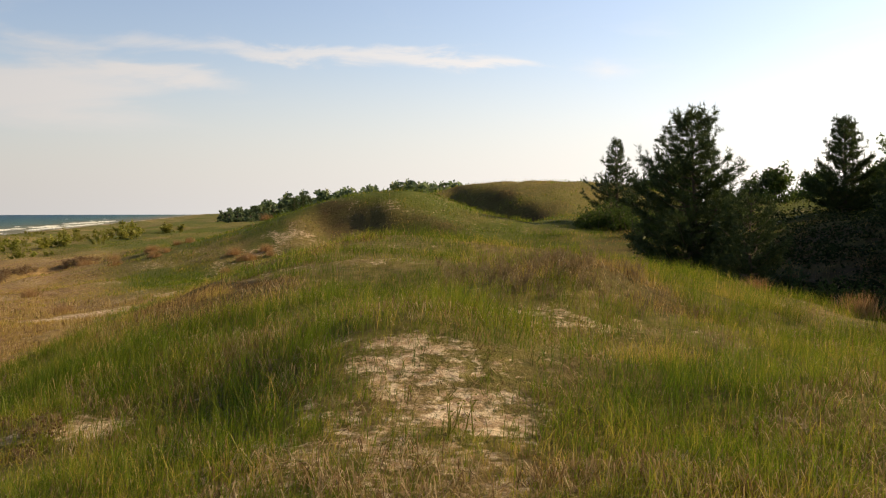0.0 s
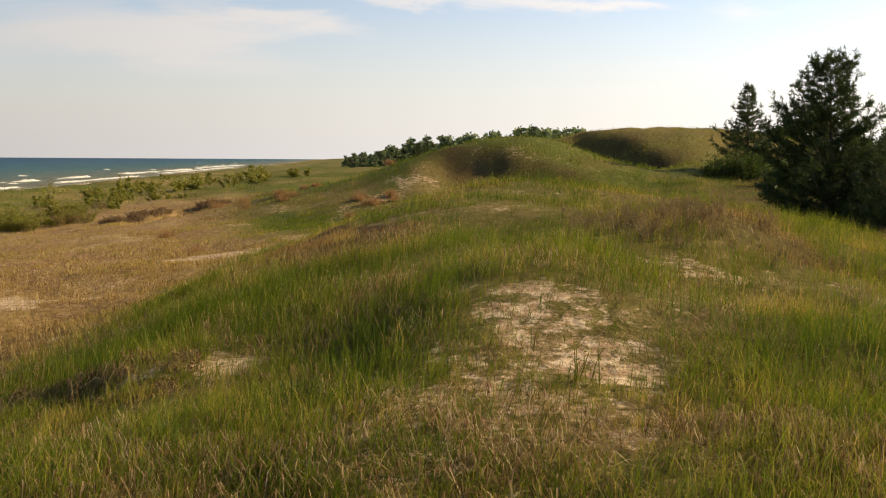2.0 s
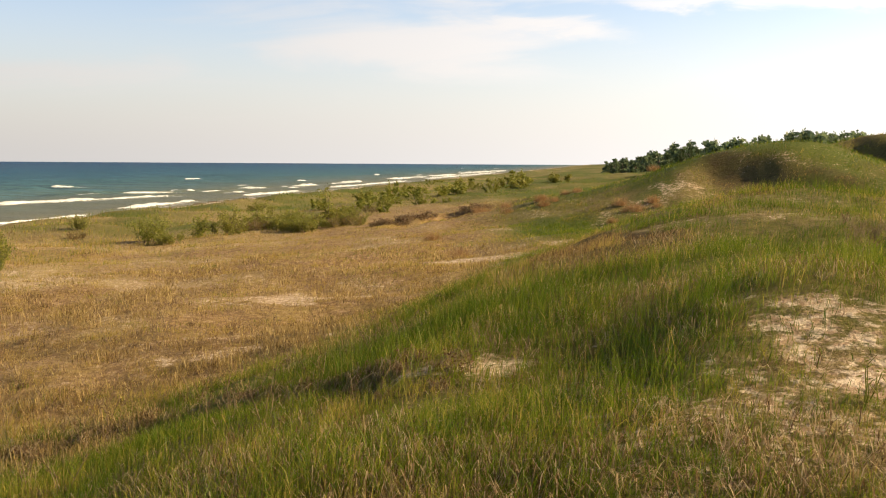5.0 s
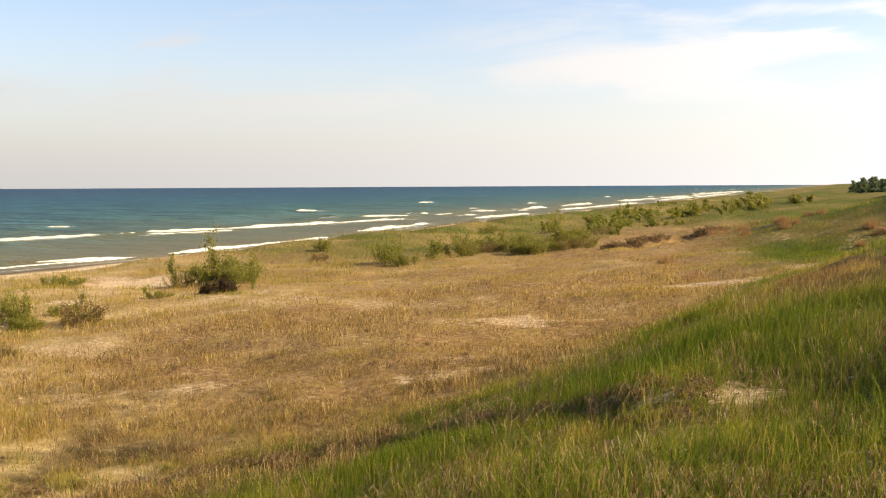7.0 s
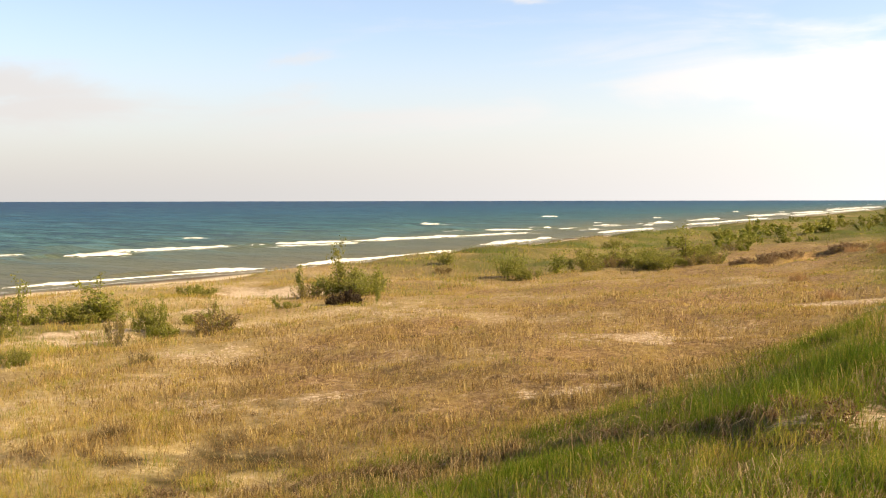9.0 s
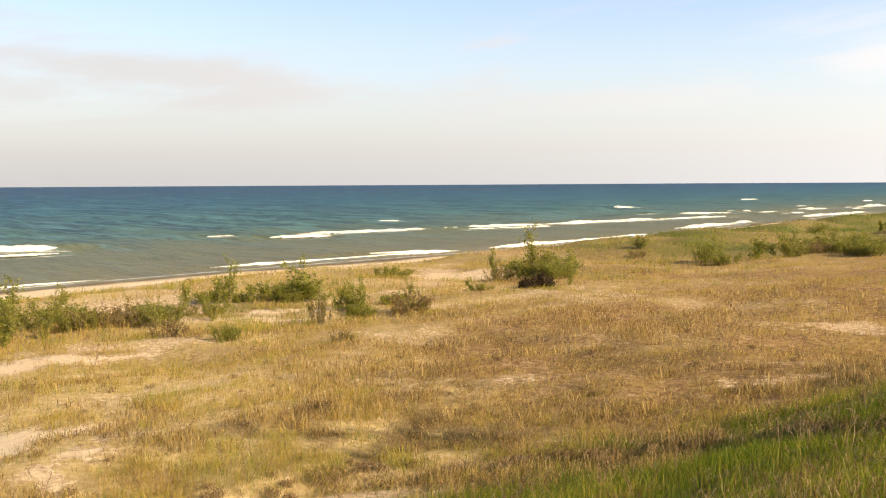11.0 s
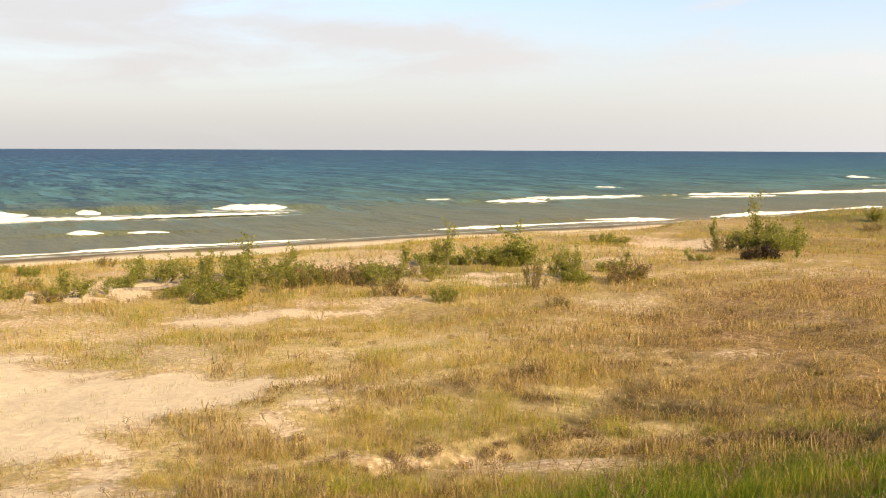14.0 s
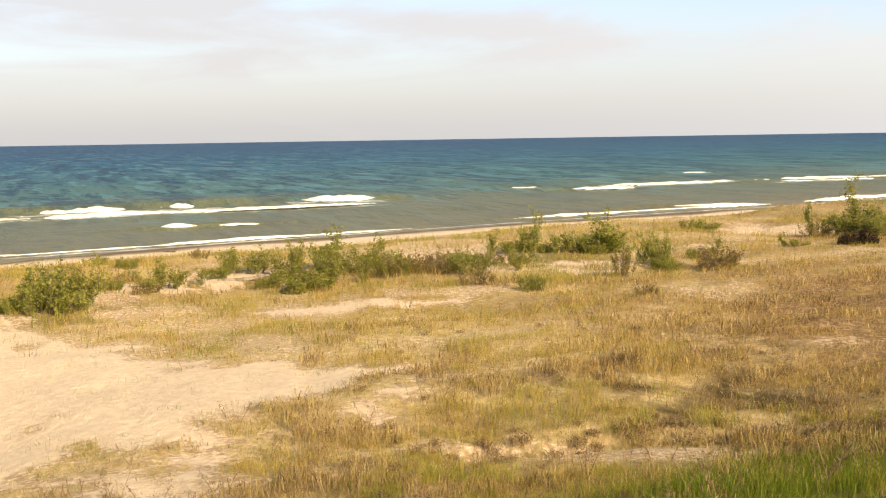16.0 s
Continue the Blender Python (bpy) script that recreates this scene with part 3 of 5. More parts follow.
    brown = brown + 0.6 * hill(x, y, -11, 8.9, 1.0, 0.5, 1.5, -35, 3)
    # the bowls' shaded faces, deepened by brown colour
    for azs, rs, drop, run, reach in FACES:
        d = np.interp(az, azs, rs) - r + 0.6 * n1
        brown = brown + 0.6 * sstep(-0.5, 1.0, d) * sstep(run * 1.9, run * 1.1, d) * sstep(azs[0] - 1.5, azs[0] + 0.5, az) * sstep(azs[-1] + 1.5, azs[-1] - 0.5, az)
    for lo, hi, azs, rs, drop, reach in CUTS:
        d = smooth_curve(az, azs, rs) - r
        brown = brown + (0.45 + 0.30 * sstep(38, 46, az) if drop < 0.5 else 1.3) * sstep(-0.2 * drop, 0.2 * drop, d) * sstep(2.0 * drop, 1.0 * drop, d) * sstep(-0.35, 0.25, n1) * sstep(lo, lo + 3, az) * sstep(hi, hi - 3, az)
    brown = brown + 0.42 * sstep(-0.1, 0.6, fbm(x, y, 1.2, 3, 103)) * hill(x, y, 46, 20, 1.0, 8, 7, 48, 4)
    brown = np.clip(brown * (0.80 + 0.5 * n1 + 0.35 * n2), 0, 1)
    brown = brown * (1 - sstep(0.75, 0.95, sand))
    return np.clip(sand, 0, 1) * (1 - brown), np.clip(green, 0, 1), wet, brown, straw


# ---- ground ----
def build_ground():
    fine = np.radians(np.concatenate([np.arange(-32, 100, 0.25), np.arange(100, 328, 4.0)]))
    fine = np.append(fine, fine[0] + 2 * math.pi)
    r = np.concatenate([[0.02], np.exp(np.linspace(math.log(0.6), math.log(400), 300)), np.exp(np.linspace(math.log(430), math.log(4800), 24))])
    R, A = np.meshgrid(r, fine, indexing="ij")
    x, y = -np.sin(A) * R, np.cos(A) * R
    z = height(x, y)
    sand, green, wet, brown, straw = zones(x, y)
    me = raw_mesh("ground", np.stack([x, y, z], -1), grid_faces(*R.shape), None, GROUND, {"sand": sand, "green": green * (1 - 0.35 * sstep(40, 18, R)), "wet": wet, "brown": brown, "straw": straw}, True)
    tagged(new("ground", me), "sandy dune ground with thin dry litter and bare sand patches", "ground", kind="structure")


build_ground()

# ---- lake ----
# breakers: distance offshore of both ends, along the shore from and to, width, height
FAR_WAVES = [
    (116, 208, 112, 218, 4.5, 0.9), (110, 219, 100, 238, 4.5, 0.8), (100, 268, 93, 284, 5, 0.8), (94, 300, 92, 328, 5, 0.8), (94, 350, 92, 395, 6, 0.8),
    (93, 440, 88, 520, 7, 0.9), (92, 540, 86, 660, 8, 0.9), (98, 700, 90, 1000, 10, 1.0), (78, 215, 77, 260, 3.5, 0.5), (79, 290, 78, 420, 4, 0.5),
    (80, 450, 79, 800, 6, 0.6), (150, 260, 147, 275, 5, 0.7), (170, 400, 168, 420, 6, 0.7),
]
MIDDLE_WAVES = [
    (113, 100, 91, 214, 3.8, 0.62), (103, 128, 97, 152, 3.0, 0.5), (80, 79, 77, 89, 2.0, 0.6), (76, 93, 75, 135, 1.6, 0.45), (78, 150, 77, 190, 3, 0.5),
    (118, 90, 116, 98, 3, 0.6), (110, 96, 106, 106, 3, 0.6), (140, 150, 138, 158, 4, 0.6),
]
NEAR_WAVES = [
    (110, 14, 105, 64, 3.2, 0.55), (114, 21, 111, 46, 6.0, 1.45), (114, 52, 112, 68, 4.4, 0.95), (90, 30, 89, 34, 1.6, 0.4), (88, 35, 87, 39, 1.6, 0.4),
    (112, -6, 110, 14, 3.2, 0.7), (75.0, 2, 74.6, 48, 1.0, 0.25), (76.5, 58, 76.0, 92, 1.4, 0.35), (73.9, -30, 74.2, 0, 2, 0.3),
]
BREAKERS = FAR_WAVES + MIDDLE_WAVES + NEAR_WAVES

# whitecaps further along
wave_rng = random.Random(12)
for _ in range(30):
    along = 230 + 1100 * wave_rng.random() ** 1.5
    out = 86 + wave_rng.random() ** 2 * (8 + 0.07 * along)
    long = wave_rng.uniform(3, 10) * (1 + along / 300)
    BREAKERS.append((out + 0.06 * long, along, out, along + long, 2.4 + along / 260, wave_rng.uniform(0.3, 0.6)))


def build_lake():
    s = np.concatenate([np.arange(64.0, 150, 0.55), np.exp(np.linspace(math.log(151), math.log(4700), 90))])
    l = np.concatenate([-np.exp(np.linspace(math.log(4000), math.log(60), 24)), np.arange(-58, 300, 1.6), np.exp(np.linspace(math.log(302), math.log(4700), 90))])
    S, L = np.meshgrid(s, l, indexing="ij")
    z = LAKE_Z + 0.10 * fbm(L * 0.4, S, 7, 3, 3) * sstep(73, 90, S) * sstep(400, 150, S)
    z = z + 0.22 * np.sin(S / 3.4 + 2.0 * vnoise(L, S, 45) + 1.2 * vnoise(L, S, 14, 8)) * sstep(80, 110, S) * sstep(300, 130, S) * (0.4 + 0.6 * vnoise(L, S, 30, 5))
    foam = np.zeros_like(S)
    for s0, l0, s1, l1, w, h in BREAKERS:
        k = np.clip((L - l0) / (l1 - l0), 0, 1)
        d = S - (s0 + (s1 - s0) * k) + (bulge(L) if s0 < 82 else 0) - 0.9 * vnoise(L, L * 0, 11, s0)
        ends = sstep(l0 - 9, l0 + 1, L) * sstep(l1 + 9, l1 - 1, L)
        z = z + 0.55 * h * ends * np.exp(-((d - w * 0.42) / (w * 0.5)) ** 2) * sstep(72, 78, S)
        inner = sstep(l0 - 1, l0 + 2, L) * sstep(l1 + 1, l1 - 2, L)
        foam = np.maximum(foam, inner * 0.55 * np.exp(-((d + w * 0.5) / (w * 0.55)) ** 2))
    foam = np.maximum(foam, 0.70 * np.exp(-((S + bulge(L) - 73.2 - 0.7 * vnoise(L, L * 0, 13)) / 0.55) ** 2))
    foam = np.maximum(foam, 0.42 * np.exp(-((S + bulge(L) - 78 - 2.5 * vnoise(L, L * 0, 21, 2)) / 1.4) ** 2) * sstep(-0.2, 0.5, vnoise(L, S, 17, 6)))
    off = np.clip(np.log(np.maximum(S - 68, 1)) / math.log(900), 0, 1) ** 1.6
    x, y = NX * S + UX * L, NY * S + UY * L
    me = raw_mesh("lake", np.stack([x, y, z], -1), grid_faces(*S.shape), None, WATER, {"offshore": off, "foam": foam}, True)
    tagged(new("water", me), "choppy blue-green lake turning brown over the shallow sandbars", "water", kind="structure")


build_lake()


def breaker(s0, l0, s1, l1, w, h):
    """A roll of white water: a rounded front, a ragged back, thinning to both ends."""
    n = max(12, int((l1 - l0) / max(0.28, 0.004 * (l0 + l1) / 2)))
    k = np.linspace(0, 1, n)
    L = l0 + (l1 - l0) * k
    mid = s0 + (s1 - s0) * k - (bulge(L) if s0 < 82 else 0) + 0.9 * vnoise(L, L * 0, 11, s0)
    taper = np.minimum(1, np.minimum(k, 1 - k) * 5.0 * np.clip((l1 - l0) / 30, 0.6, 3)) ** 1.1
    ragged = 0.80 + 0.22 * vnoise(L, L * 0, 4.1, s0) + 0.13 * vnoise(L, L * 0, 1.0, s0 + 9)
    taper = taper * (0.52 + 0.48 * sstep(-0.6, 0.0, vnoise(L, L * 0, 6 + 0.02 * abs(l0), s0 + 2)))
    ww, hh = 0.75 * w * taper * np.clip(ragged, 0.15, 1.3), 0.82 * h * taper * np.clip(ragged + 0.30 * vnoise(L, L * 0, 2.3, 3) + 0.16 * vnoise(L, L * 0, 0.7, 3), 0.3, 1.4)
    shape = np.array([(-0.62, -0.30), (-0.55, 0.10), (-0.36, 0.62), (-0.12, 0.95), (0.10, 1.0), (0.24, 0.80), (0.34, 0.42), (0.40, -0.25)])
    S = mid[:, None] + ww[:, None] * shape[None, :, 0] + 0.12 * vnoise(L[:, None] * 3, shape[None, :, 0] * 9, 1.0)
    Z = LAKE_Z + 0.05 + hh[:, None] * shape[None, :, 1] + 0.10 * hh[:, None] * vnoise(L[:, None] * 2, shape[None, :, 0] * 12, 1.0, 5)
    Lg = np.repeat(L[:, None], len(shape), 1)
    core = np.array([0.0, 0.55, 1.0, 1.0, 1.0, 0.9, 0.5, 0.1])[None, :] * np.minimum(1, np.minimum(k, 1 - k) * 9)[:, None]
    me = raw_mesh("breaking_wave", np.stack([NX * S + UX * Lg, NY * S + UY * Lg, Z], -1), grid_faces(n, len(shape)), None, FOAM, {"core": core}, True)
    tagged(new("breaking_wave", me), "white foaming breaker rolling over the shallow lake bed", "wave", "breakers along the shore")


for b in BREAKERS:
    breaker(*b)


# ---- grass ----
def tufts(name, count, near, far, rng, az0, az1, per, label):
    """Grass in tufts, thinner further off, where the cover allows it: one sheet of bent, tapered blades."""
    r = np.exp(rng.uniform(math.log(near), math.log(far), count))
    a = np.radians(rng.uniform(az0, az1, count))
    x, y = -np.sin(a) * r, np.cos(a) * r
    sand, green, wet, brown, straw = zones(x, y)
    s, l = x * NX + y * NY, x * UX + y * UY
    share, q = ridge_share(x, y)
    clump = fbm(x, y, 0.6, 2, 61)
    patch = fbm(x, y, 3.4, 3, 63)
    dens = (1 - 0.94 * sstep(0.25, 0.8, sand + 0.18 * clump)) * (0.05 + 0.80 * sstep(-0.16, 0.40, clump + 0.4 * patch)) * (1 - sstep(57, 63, s))
    az = np.degrees(np.arctan2(-x, y))
    past = r - smooth_curve(az, CUTS[0][2], CUTS[0][3])
    lip = sstep(-0.1, 0.15, past) * sstep(1.3, 0.5, past) * sstep(19, 22, az) * sstep(60, 50, az) * (0.55 + 0.45 * np.clip(clump + patch, -1, 1))
    face = sstep(-0.75, -0.5, past) * sstep(0.05, -0.12, past) * sstep(24, 27, az) * sstep(70, 62, az)
    dens = np.maximum(dens, np.maximum(0.8 * lip, 0.8 * lush(x, y) * sstep(0.6, 0.3, sand))) * (1 - 0.7 * face)
    keep = rng.rand(count) < dens
    x, y, r, s, l, share, green, sand, brown, patch, straw, lip = (v[keep] for v in (x, y, r, s, l, share, green, sand, brown, patch, straw, lip))
    n = len(x)
    fore = sstep(24, 32, s)
    high = 0.15 + 0.14 * green * (0.75 + 0.7 * vnoise(x, y, 1.3, 81)) + 0.06 * vnoise(x, y, 5, 83) + 0.09 * straw + 0.14 * fore + 0.14 * lip + 0.07 * lush(x, y)
    # shorter where the crest is walked on
    high = np.clip(high, 0.09, 0.5) * (1 - 0.45 * sand) * rng.uniform(0.55, 1.5, n) * (1 - 0.36 * sstep(13, 6, r))
    shade = fbm(x, y, 2.2, 3, 87) + 0.5 * fbm(x, y, 0.7, 2, 89)
    thin = hill(x, y, 77, 20, 1.0, 14, 9, 5, 4)
    live = rng.rand(n) < np.clip(0.38 * thin + 0.09 + 0.10 * share + 0.98 * green - 0.20 * shade, 0.04, 0.97)
    tone = np.where(live, 0.34 + 0.17 * straw - 0.18 * green + rng.normal(0, 0.10, n) + 0.09 * shade, 0.66 - 0.05 * share + 0.10 * shade + 0.06 * patch + rng.normal(0, 0.14, n))
    tone = tone + 0.14 * hill(x, y, 38, 32, 1.0, 15, 13, 38, 3) * (1 - share)
    # grass in the brown zones is darkened along with the painted shade
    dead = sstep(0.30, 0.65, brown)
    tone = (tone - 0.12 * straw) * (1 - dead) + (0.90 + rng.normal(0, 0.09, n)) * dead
    high = high * (1 - 0.35 * dead)
    # blades
    i = np.repeat(np.arange(n), per)
    m = len(i)
    spread = np.minimum(0.045 + 0.0045 * r, 0.5)[i]
    bx, by = x[i] + rng.normal(0, 1, m) * spread, y[i] + rng.normal(0, 1, m) * spread
    bz = height(bx, by) - 0.02
    h = high[i] * rng.uniform(0.35, 1.2, m)
    w = np.maximum(0.0042, 0.00031 * r[i]) * rng.uniform(0.6, 1.3, m)
    turn = rng.uniform(0, 2 * math.pi, m)
    lean = h * np.abs(rng.normal(0.50, 0.40, m))
    ly = rng.uniform(0, 2 * math.pi, m)
    # the wind off the lake leans all the blades a little
    dx, dy = np.cos(ly) * lean + 0.10 * h, np.sin(ly) * lean + 0.03 * h
    ex, ey = np.cos(turn) * w / 2, np.sin(turn) * w / 2
    v = np.empty((m, 5, 3), np.float32)
    v[:, 0] = np.stack([bx - ex, by - ey, bz], 1)
    v[:, 1] = np.stack([bx + ex, by + ey, bz], 1)
    v[:, 2] = np.stack([bx + dx * 0.35 + ex * 0.8, by + dy * 0.35 + ey * 0.8, bz + h * 0.58], 1)
    v[:, 3] = np.stack([bx + dx * 0.35 - ex * 0.8, by + dy * 0.35 - ey * 0.8, bz + h * 0.58], 1)
    v[:, 4] = np.stack([bx + dx, by + dy, bz + np.sqrt(np.maximum(h * h - 0.7 * (dx * dx + dy * dy), 0.05 * h * h))], 1)
    k = np.arange(m)[:, None] * 5
    tall = np.tile(np.array([0, 0, 0.6, 0.6, 1.0], np.float32), m)
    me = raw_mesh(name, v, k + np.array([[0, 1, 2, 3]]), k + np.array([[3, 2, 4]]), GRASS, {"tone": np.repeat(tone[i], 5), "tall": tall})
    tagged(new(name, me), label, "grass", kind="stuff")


def thatch(name, count, near, far, az0, az1, material, lift, rng, label):
    """Dead blades lying in mats on the ground."""
    r = np.exp(rng.uniform(math.log(near), math.log(far), count))
    a = np.radians(rng.uniform(az0, az1, count))
    x, y = -np.sin(a) * r, np.cos(a) * r
    sand, green, wet, brown, straw = zones(x, y)
    mat = fbm(x, y, 1.5, 2, 91) + 0.8 * fbm(x, y, 0.5, 2, 93)
    keep = rng.rand(count) < (1 - 0.85 * sstep(0.28, 0.55, sand) - 0.15 * sstep(0.7, 0.9, sand)) * (0.2 + 0.8 * sstep(-0.2, 0.5, mat)) * (1 - 0.5 * green)
    x, y, r, mat = x[keep], y[keep], r[keep], mat[keep]
    n = len(x)
    z = height(x, y)
    t = rng.uniform(0, 2 * math.pi, n)
    ln, w = rng.uniform(0.06, 0.22, n), np.maximum(0.005, 0.00045 * r) * rng.uniform(0.7, 1.3, n)
    dx, dy, ex, ey = np.cos(t) * ln, np.sin(t) * ln, -np.sin(t) * w / 2, np.cos(t) * w / 2
    up = lift * (0.6 + sstep(0.1, 0.8, mat))
    za, zm, zb = z + 0.01, z + rng.uniform(0.2, 1.0, n) * up, height(x + dx, y + dy) + rng.uniform(0.0, 0.9, n) * up
    v = np.stack([np.stack([x - ex, y - ey, za], 1), np.stack([x + ex, y + ey, za], 1), np.stack([x + dx / 2 + ex, y + dy / 2 + ey, zm], 1),
                  np.stack([x + dx / 2 - ex, y + dy / 2 - ey, zm], 1), np.stack([x + dx, y + dy, zb], 1)], 1)
    k = np.arange(n)[:, None] * 5
    me = raw_mesh(name, v, k + np.array([[0, 1, 2, 3]]), k + np.array([[3, 2, 4]]), material)
    tagged(new(name, me), label, "dead grass", kind="stuff")


def overhang(count, rng):
    """Long dead blades that arch over the lip of the cut bank and hang down its face."""
    az = rng.uniform(24.5, 68, count)
    edge = smooth_curve(az, CUTS[0][2], CUTS[0][3])
    keep = rng.rand(count) < 0.06 + 0.94 * sstep(-0.1, 0.5, vnoise(az, az * 0, 1.7) + 0.5 * vnoise(az, az * 0, 0.5))
    az, edge = az[keep], edge[keep]
    n = len(az)
    r = edge + rng.uniform(-0.22, 0.30, n)
    a = np.radians(az)
    x, y = -np.sin(a) * r, np.cos(a) * r
    z = height(x, y) - 0.02
    way = a + rng.normal(0, 0.7, n)
    long = rng.uniform(0.16, 0.46, n)
    dx, dy = np.sin(way) * long, -np.cos(way) * long
    w = rng.uniform(0.004, 0.009, n)
    ex, ey = np.cos(a) * w / 2, np.sin(a) * w / 2
    rise = rng.uniform(0.05, 0.15, n)
    zt = np.maximum(height(x + dx, y + dy) + 0.01, z + rng.uniform(-0.2, 0.12, n))
    v = np.stack([np.stack([x - ex, y - ey, z], 1), np.stack([x + ex, y + ey, z], 1), np.stack([x + dx * 0.3 + ex, y + dy * 0.3 + ey, z + rise], 1), np.stack([x + dx * 0.3 - ex, y + dy * 0.3 - ey, z + rise], 1),
                  np.stack([x + dx * 0.7 + ex * 0.7, y + dy * 0.7 + ey * 0.7, np.maximum(z, zt) * 0.5 + zt * 0.5 + rise * 0.6], 1), np.stack([x + dx * 0.7 - ex * 0.7, y + dy * 0.7 - ey * 0.7, np.maximum(z, zt) * 0.5 + zt * 0.5 + rise * 0.6], 1),
                  np.stack([x + dx, y + dy, zt], 1)], 1)
    k = np.arange(n)[:, None] * 7
    me = raw_mesh("overhanging_grass", v, np.concatenate([k + np.array([[0, 1, 2, 3]]), k + np.array([[3, 2, 4, 5]])]), k + np.array([[5, 4, 6]]), PALE)
    tagged(new("overhanging_grass", me), "pale dead grass hanging over a low cut bank", "dead grass", kind="stuff")


overhang(4200, np.random.RandomState(17))
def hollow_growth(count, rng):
    """Dense undergrowth in the shaded hollow: clumps of small leaves, darkened to deepen the shade."""
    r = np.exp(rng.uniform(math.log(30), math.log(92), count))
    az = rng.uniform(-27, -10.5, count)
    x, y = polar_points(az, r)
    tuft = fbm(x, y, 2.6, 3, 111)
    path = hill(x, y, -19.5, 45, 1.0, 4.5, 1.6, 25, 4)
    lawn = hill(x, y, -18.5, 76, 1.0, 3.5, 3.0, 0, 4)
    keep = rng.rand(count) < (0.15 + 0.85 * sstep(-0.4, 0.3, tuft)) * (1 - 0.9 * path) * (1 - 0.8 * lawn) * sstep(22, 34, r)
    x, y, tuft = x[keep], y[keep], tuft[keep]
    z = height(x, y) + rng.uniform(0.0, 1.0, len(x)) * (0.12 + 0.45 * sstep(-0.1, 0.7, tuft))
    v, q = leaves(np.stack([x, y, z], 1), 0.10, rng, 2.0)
    tagged(new("undergrowth", raw_mesh("undergrowth", v, q, None, SHADE_DARKENED)), "green undergrowth covering a shaded hollow, its colour darkened for the shade", "undergrowth", kind="stuff")


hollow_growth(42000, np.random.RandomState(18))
rng = np.random.RandomState(3)
thatch("dead_thatch", 90000, 4.0, 24, -28, 97, THATCH, 0.10, np.random.RandomState(8), "grey-brown dead grass blades lying on the sand")
thatch("straw_litter", 60000, 5.0, 16, -28, 70, PALE, 0.09, np.random.RandomState(9), "pale straw litter lying among the dune grass")
thatch("swale_thatch", 150000, 11, 48, 18, 97, STRAW, 0.16, np.random.RandomState(10), "matted pale dead grass covering the swale")
tufts("beach_grass", 54000, 3.6, 48, rng, -29, 97, 12, "green and straw-coloured beach grass in tufts on the dunes")
tufts("crest_grass", 30000, 13, 60, rng, -27, 24, 6, "green and brown grass along the dune crest")
tufts("swale_grass", 56000, 10, 80, rng, 12, 97, 9, "straw-coloured and green grass between the dunes and the beach")
tufts("foredune_grass", 34000, 42, 190, rng, 13, 97, 5, "tall green and straw grass among the shrubs of the foredune")
tufts("dune_grass", 16000, 46, 118, rng, -12, 15, 6, "green and straw grass on the dunes beyond")
tufts("far_grass", 34000, 48, 300, rng, -29, 97, 4, "dry and green grass covering the far dune slopes")
tufts("ridge_grass", 6000, 3.6, 30, rng, 97, 331, 6, "green and straw-coloured grass on the dune behind")


# ---- shrubs and trees ----
def ground_at(x, y):
    return float(height(np.array([x]), np.array([y]))[0])


def limb(start, direction, length, r0, r1, rng, bend=0.25, n=6):
    """Points and radii of one crooked limb."""
    p, d = [np.array(start, float)], np.array(direction, float)
    d /= np.linalg.norm(d)
    for _ in range(n - 1):
        d = d + rng.normal(0, bend, 3) * 0.5
        d /= np.linalg.norm(d)
        p.append(p[-1] + d * length / (n - 1))
    return np.array(p), np.linspace(r0, r1, n)


def make_shrub(name, high, wide, stems, leaf, count, material, seed, label, category="shrub", group="shrubs on the foredune"):
    """Many stems from one foot, each with side twigs, and leaves along the twigs."""
    rng = np.random.RandomState(seed)
    root = new(name)
    spots = []
    for k in range(stems):
        wood = []
        a = rng.uniform(0, 2 * math.pi)
        out = rng.uniform(0.0, 1.0) ** 0.7
        foot = (math.cos(a) * wide * 0.30 * out, math.sin(a) * wide * 0.30 * out, -0.12)
        lean = out * 0.75
        length = high * rng.uniform(0.55, 1.05) * (1 - 0.25 * out)
        p, r = limb(foot, (math.cos(a) * lean, math.sin(a) * lean, 1), length, 0.022 * high / 2, 0.006, rng, 0.22)
        wood.append(tube(p, r, 4))
        for j in range(7):
            t = rng.uniform(0.2, 1.0)
            i = min(int(t * 5), 4)
            b = p[i] + (p[i + 1] - p[i]) * (t * 5 - i)
            d = rng.normal(0, 1, 3)
            d[2] = abs(d[2]) * 0.7 + 0.35
            q, r2 = limb(b, d, high * rng.uniform(0.14, 0.34), 0.009, 0.003, rng, 0.3, 3)
            wood.append(tube(q, r2, 3))
            spots.append(q)
        spots.append(p[2:])
        v, q = join(wood)
        part("stem", raw_mesh("stem", v, q, None, BARK, None, True), root)
    lines = [np.concatenate([q[:-1] + (q[1:] - q[:-1]) * f for f in (0.0, 0.35, 0.7)] + [q[-1:]]) for q in spots]
    pool = np.concatenate(lines)
    c = pool[rng.randint(0, len(pool), count)] + rng.normal(0, 0.055 * high ** 0.5, (count, 3))
    c = c[c[:, 2] > 0.03]
    v, q = leaves(c, leaf, rng)
    part("foliage", raw_mesh("foliage", v, q, None, material), root)
    return tagged(root, label, category, group)


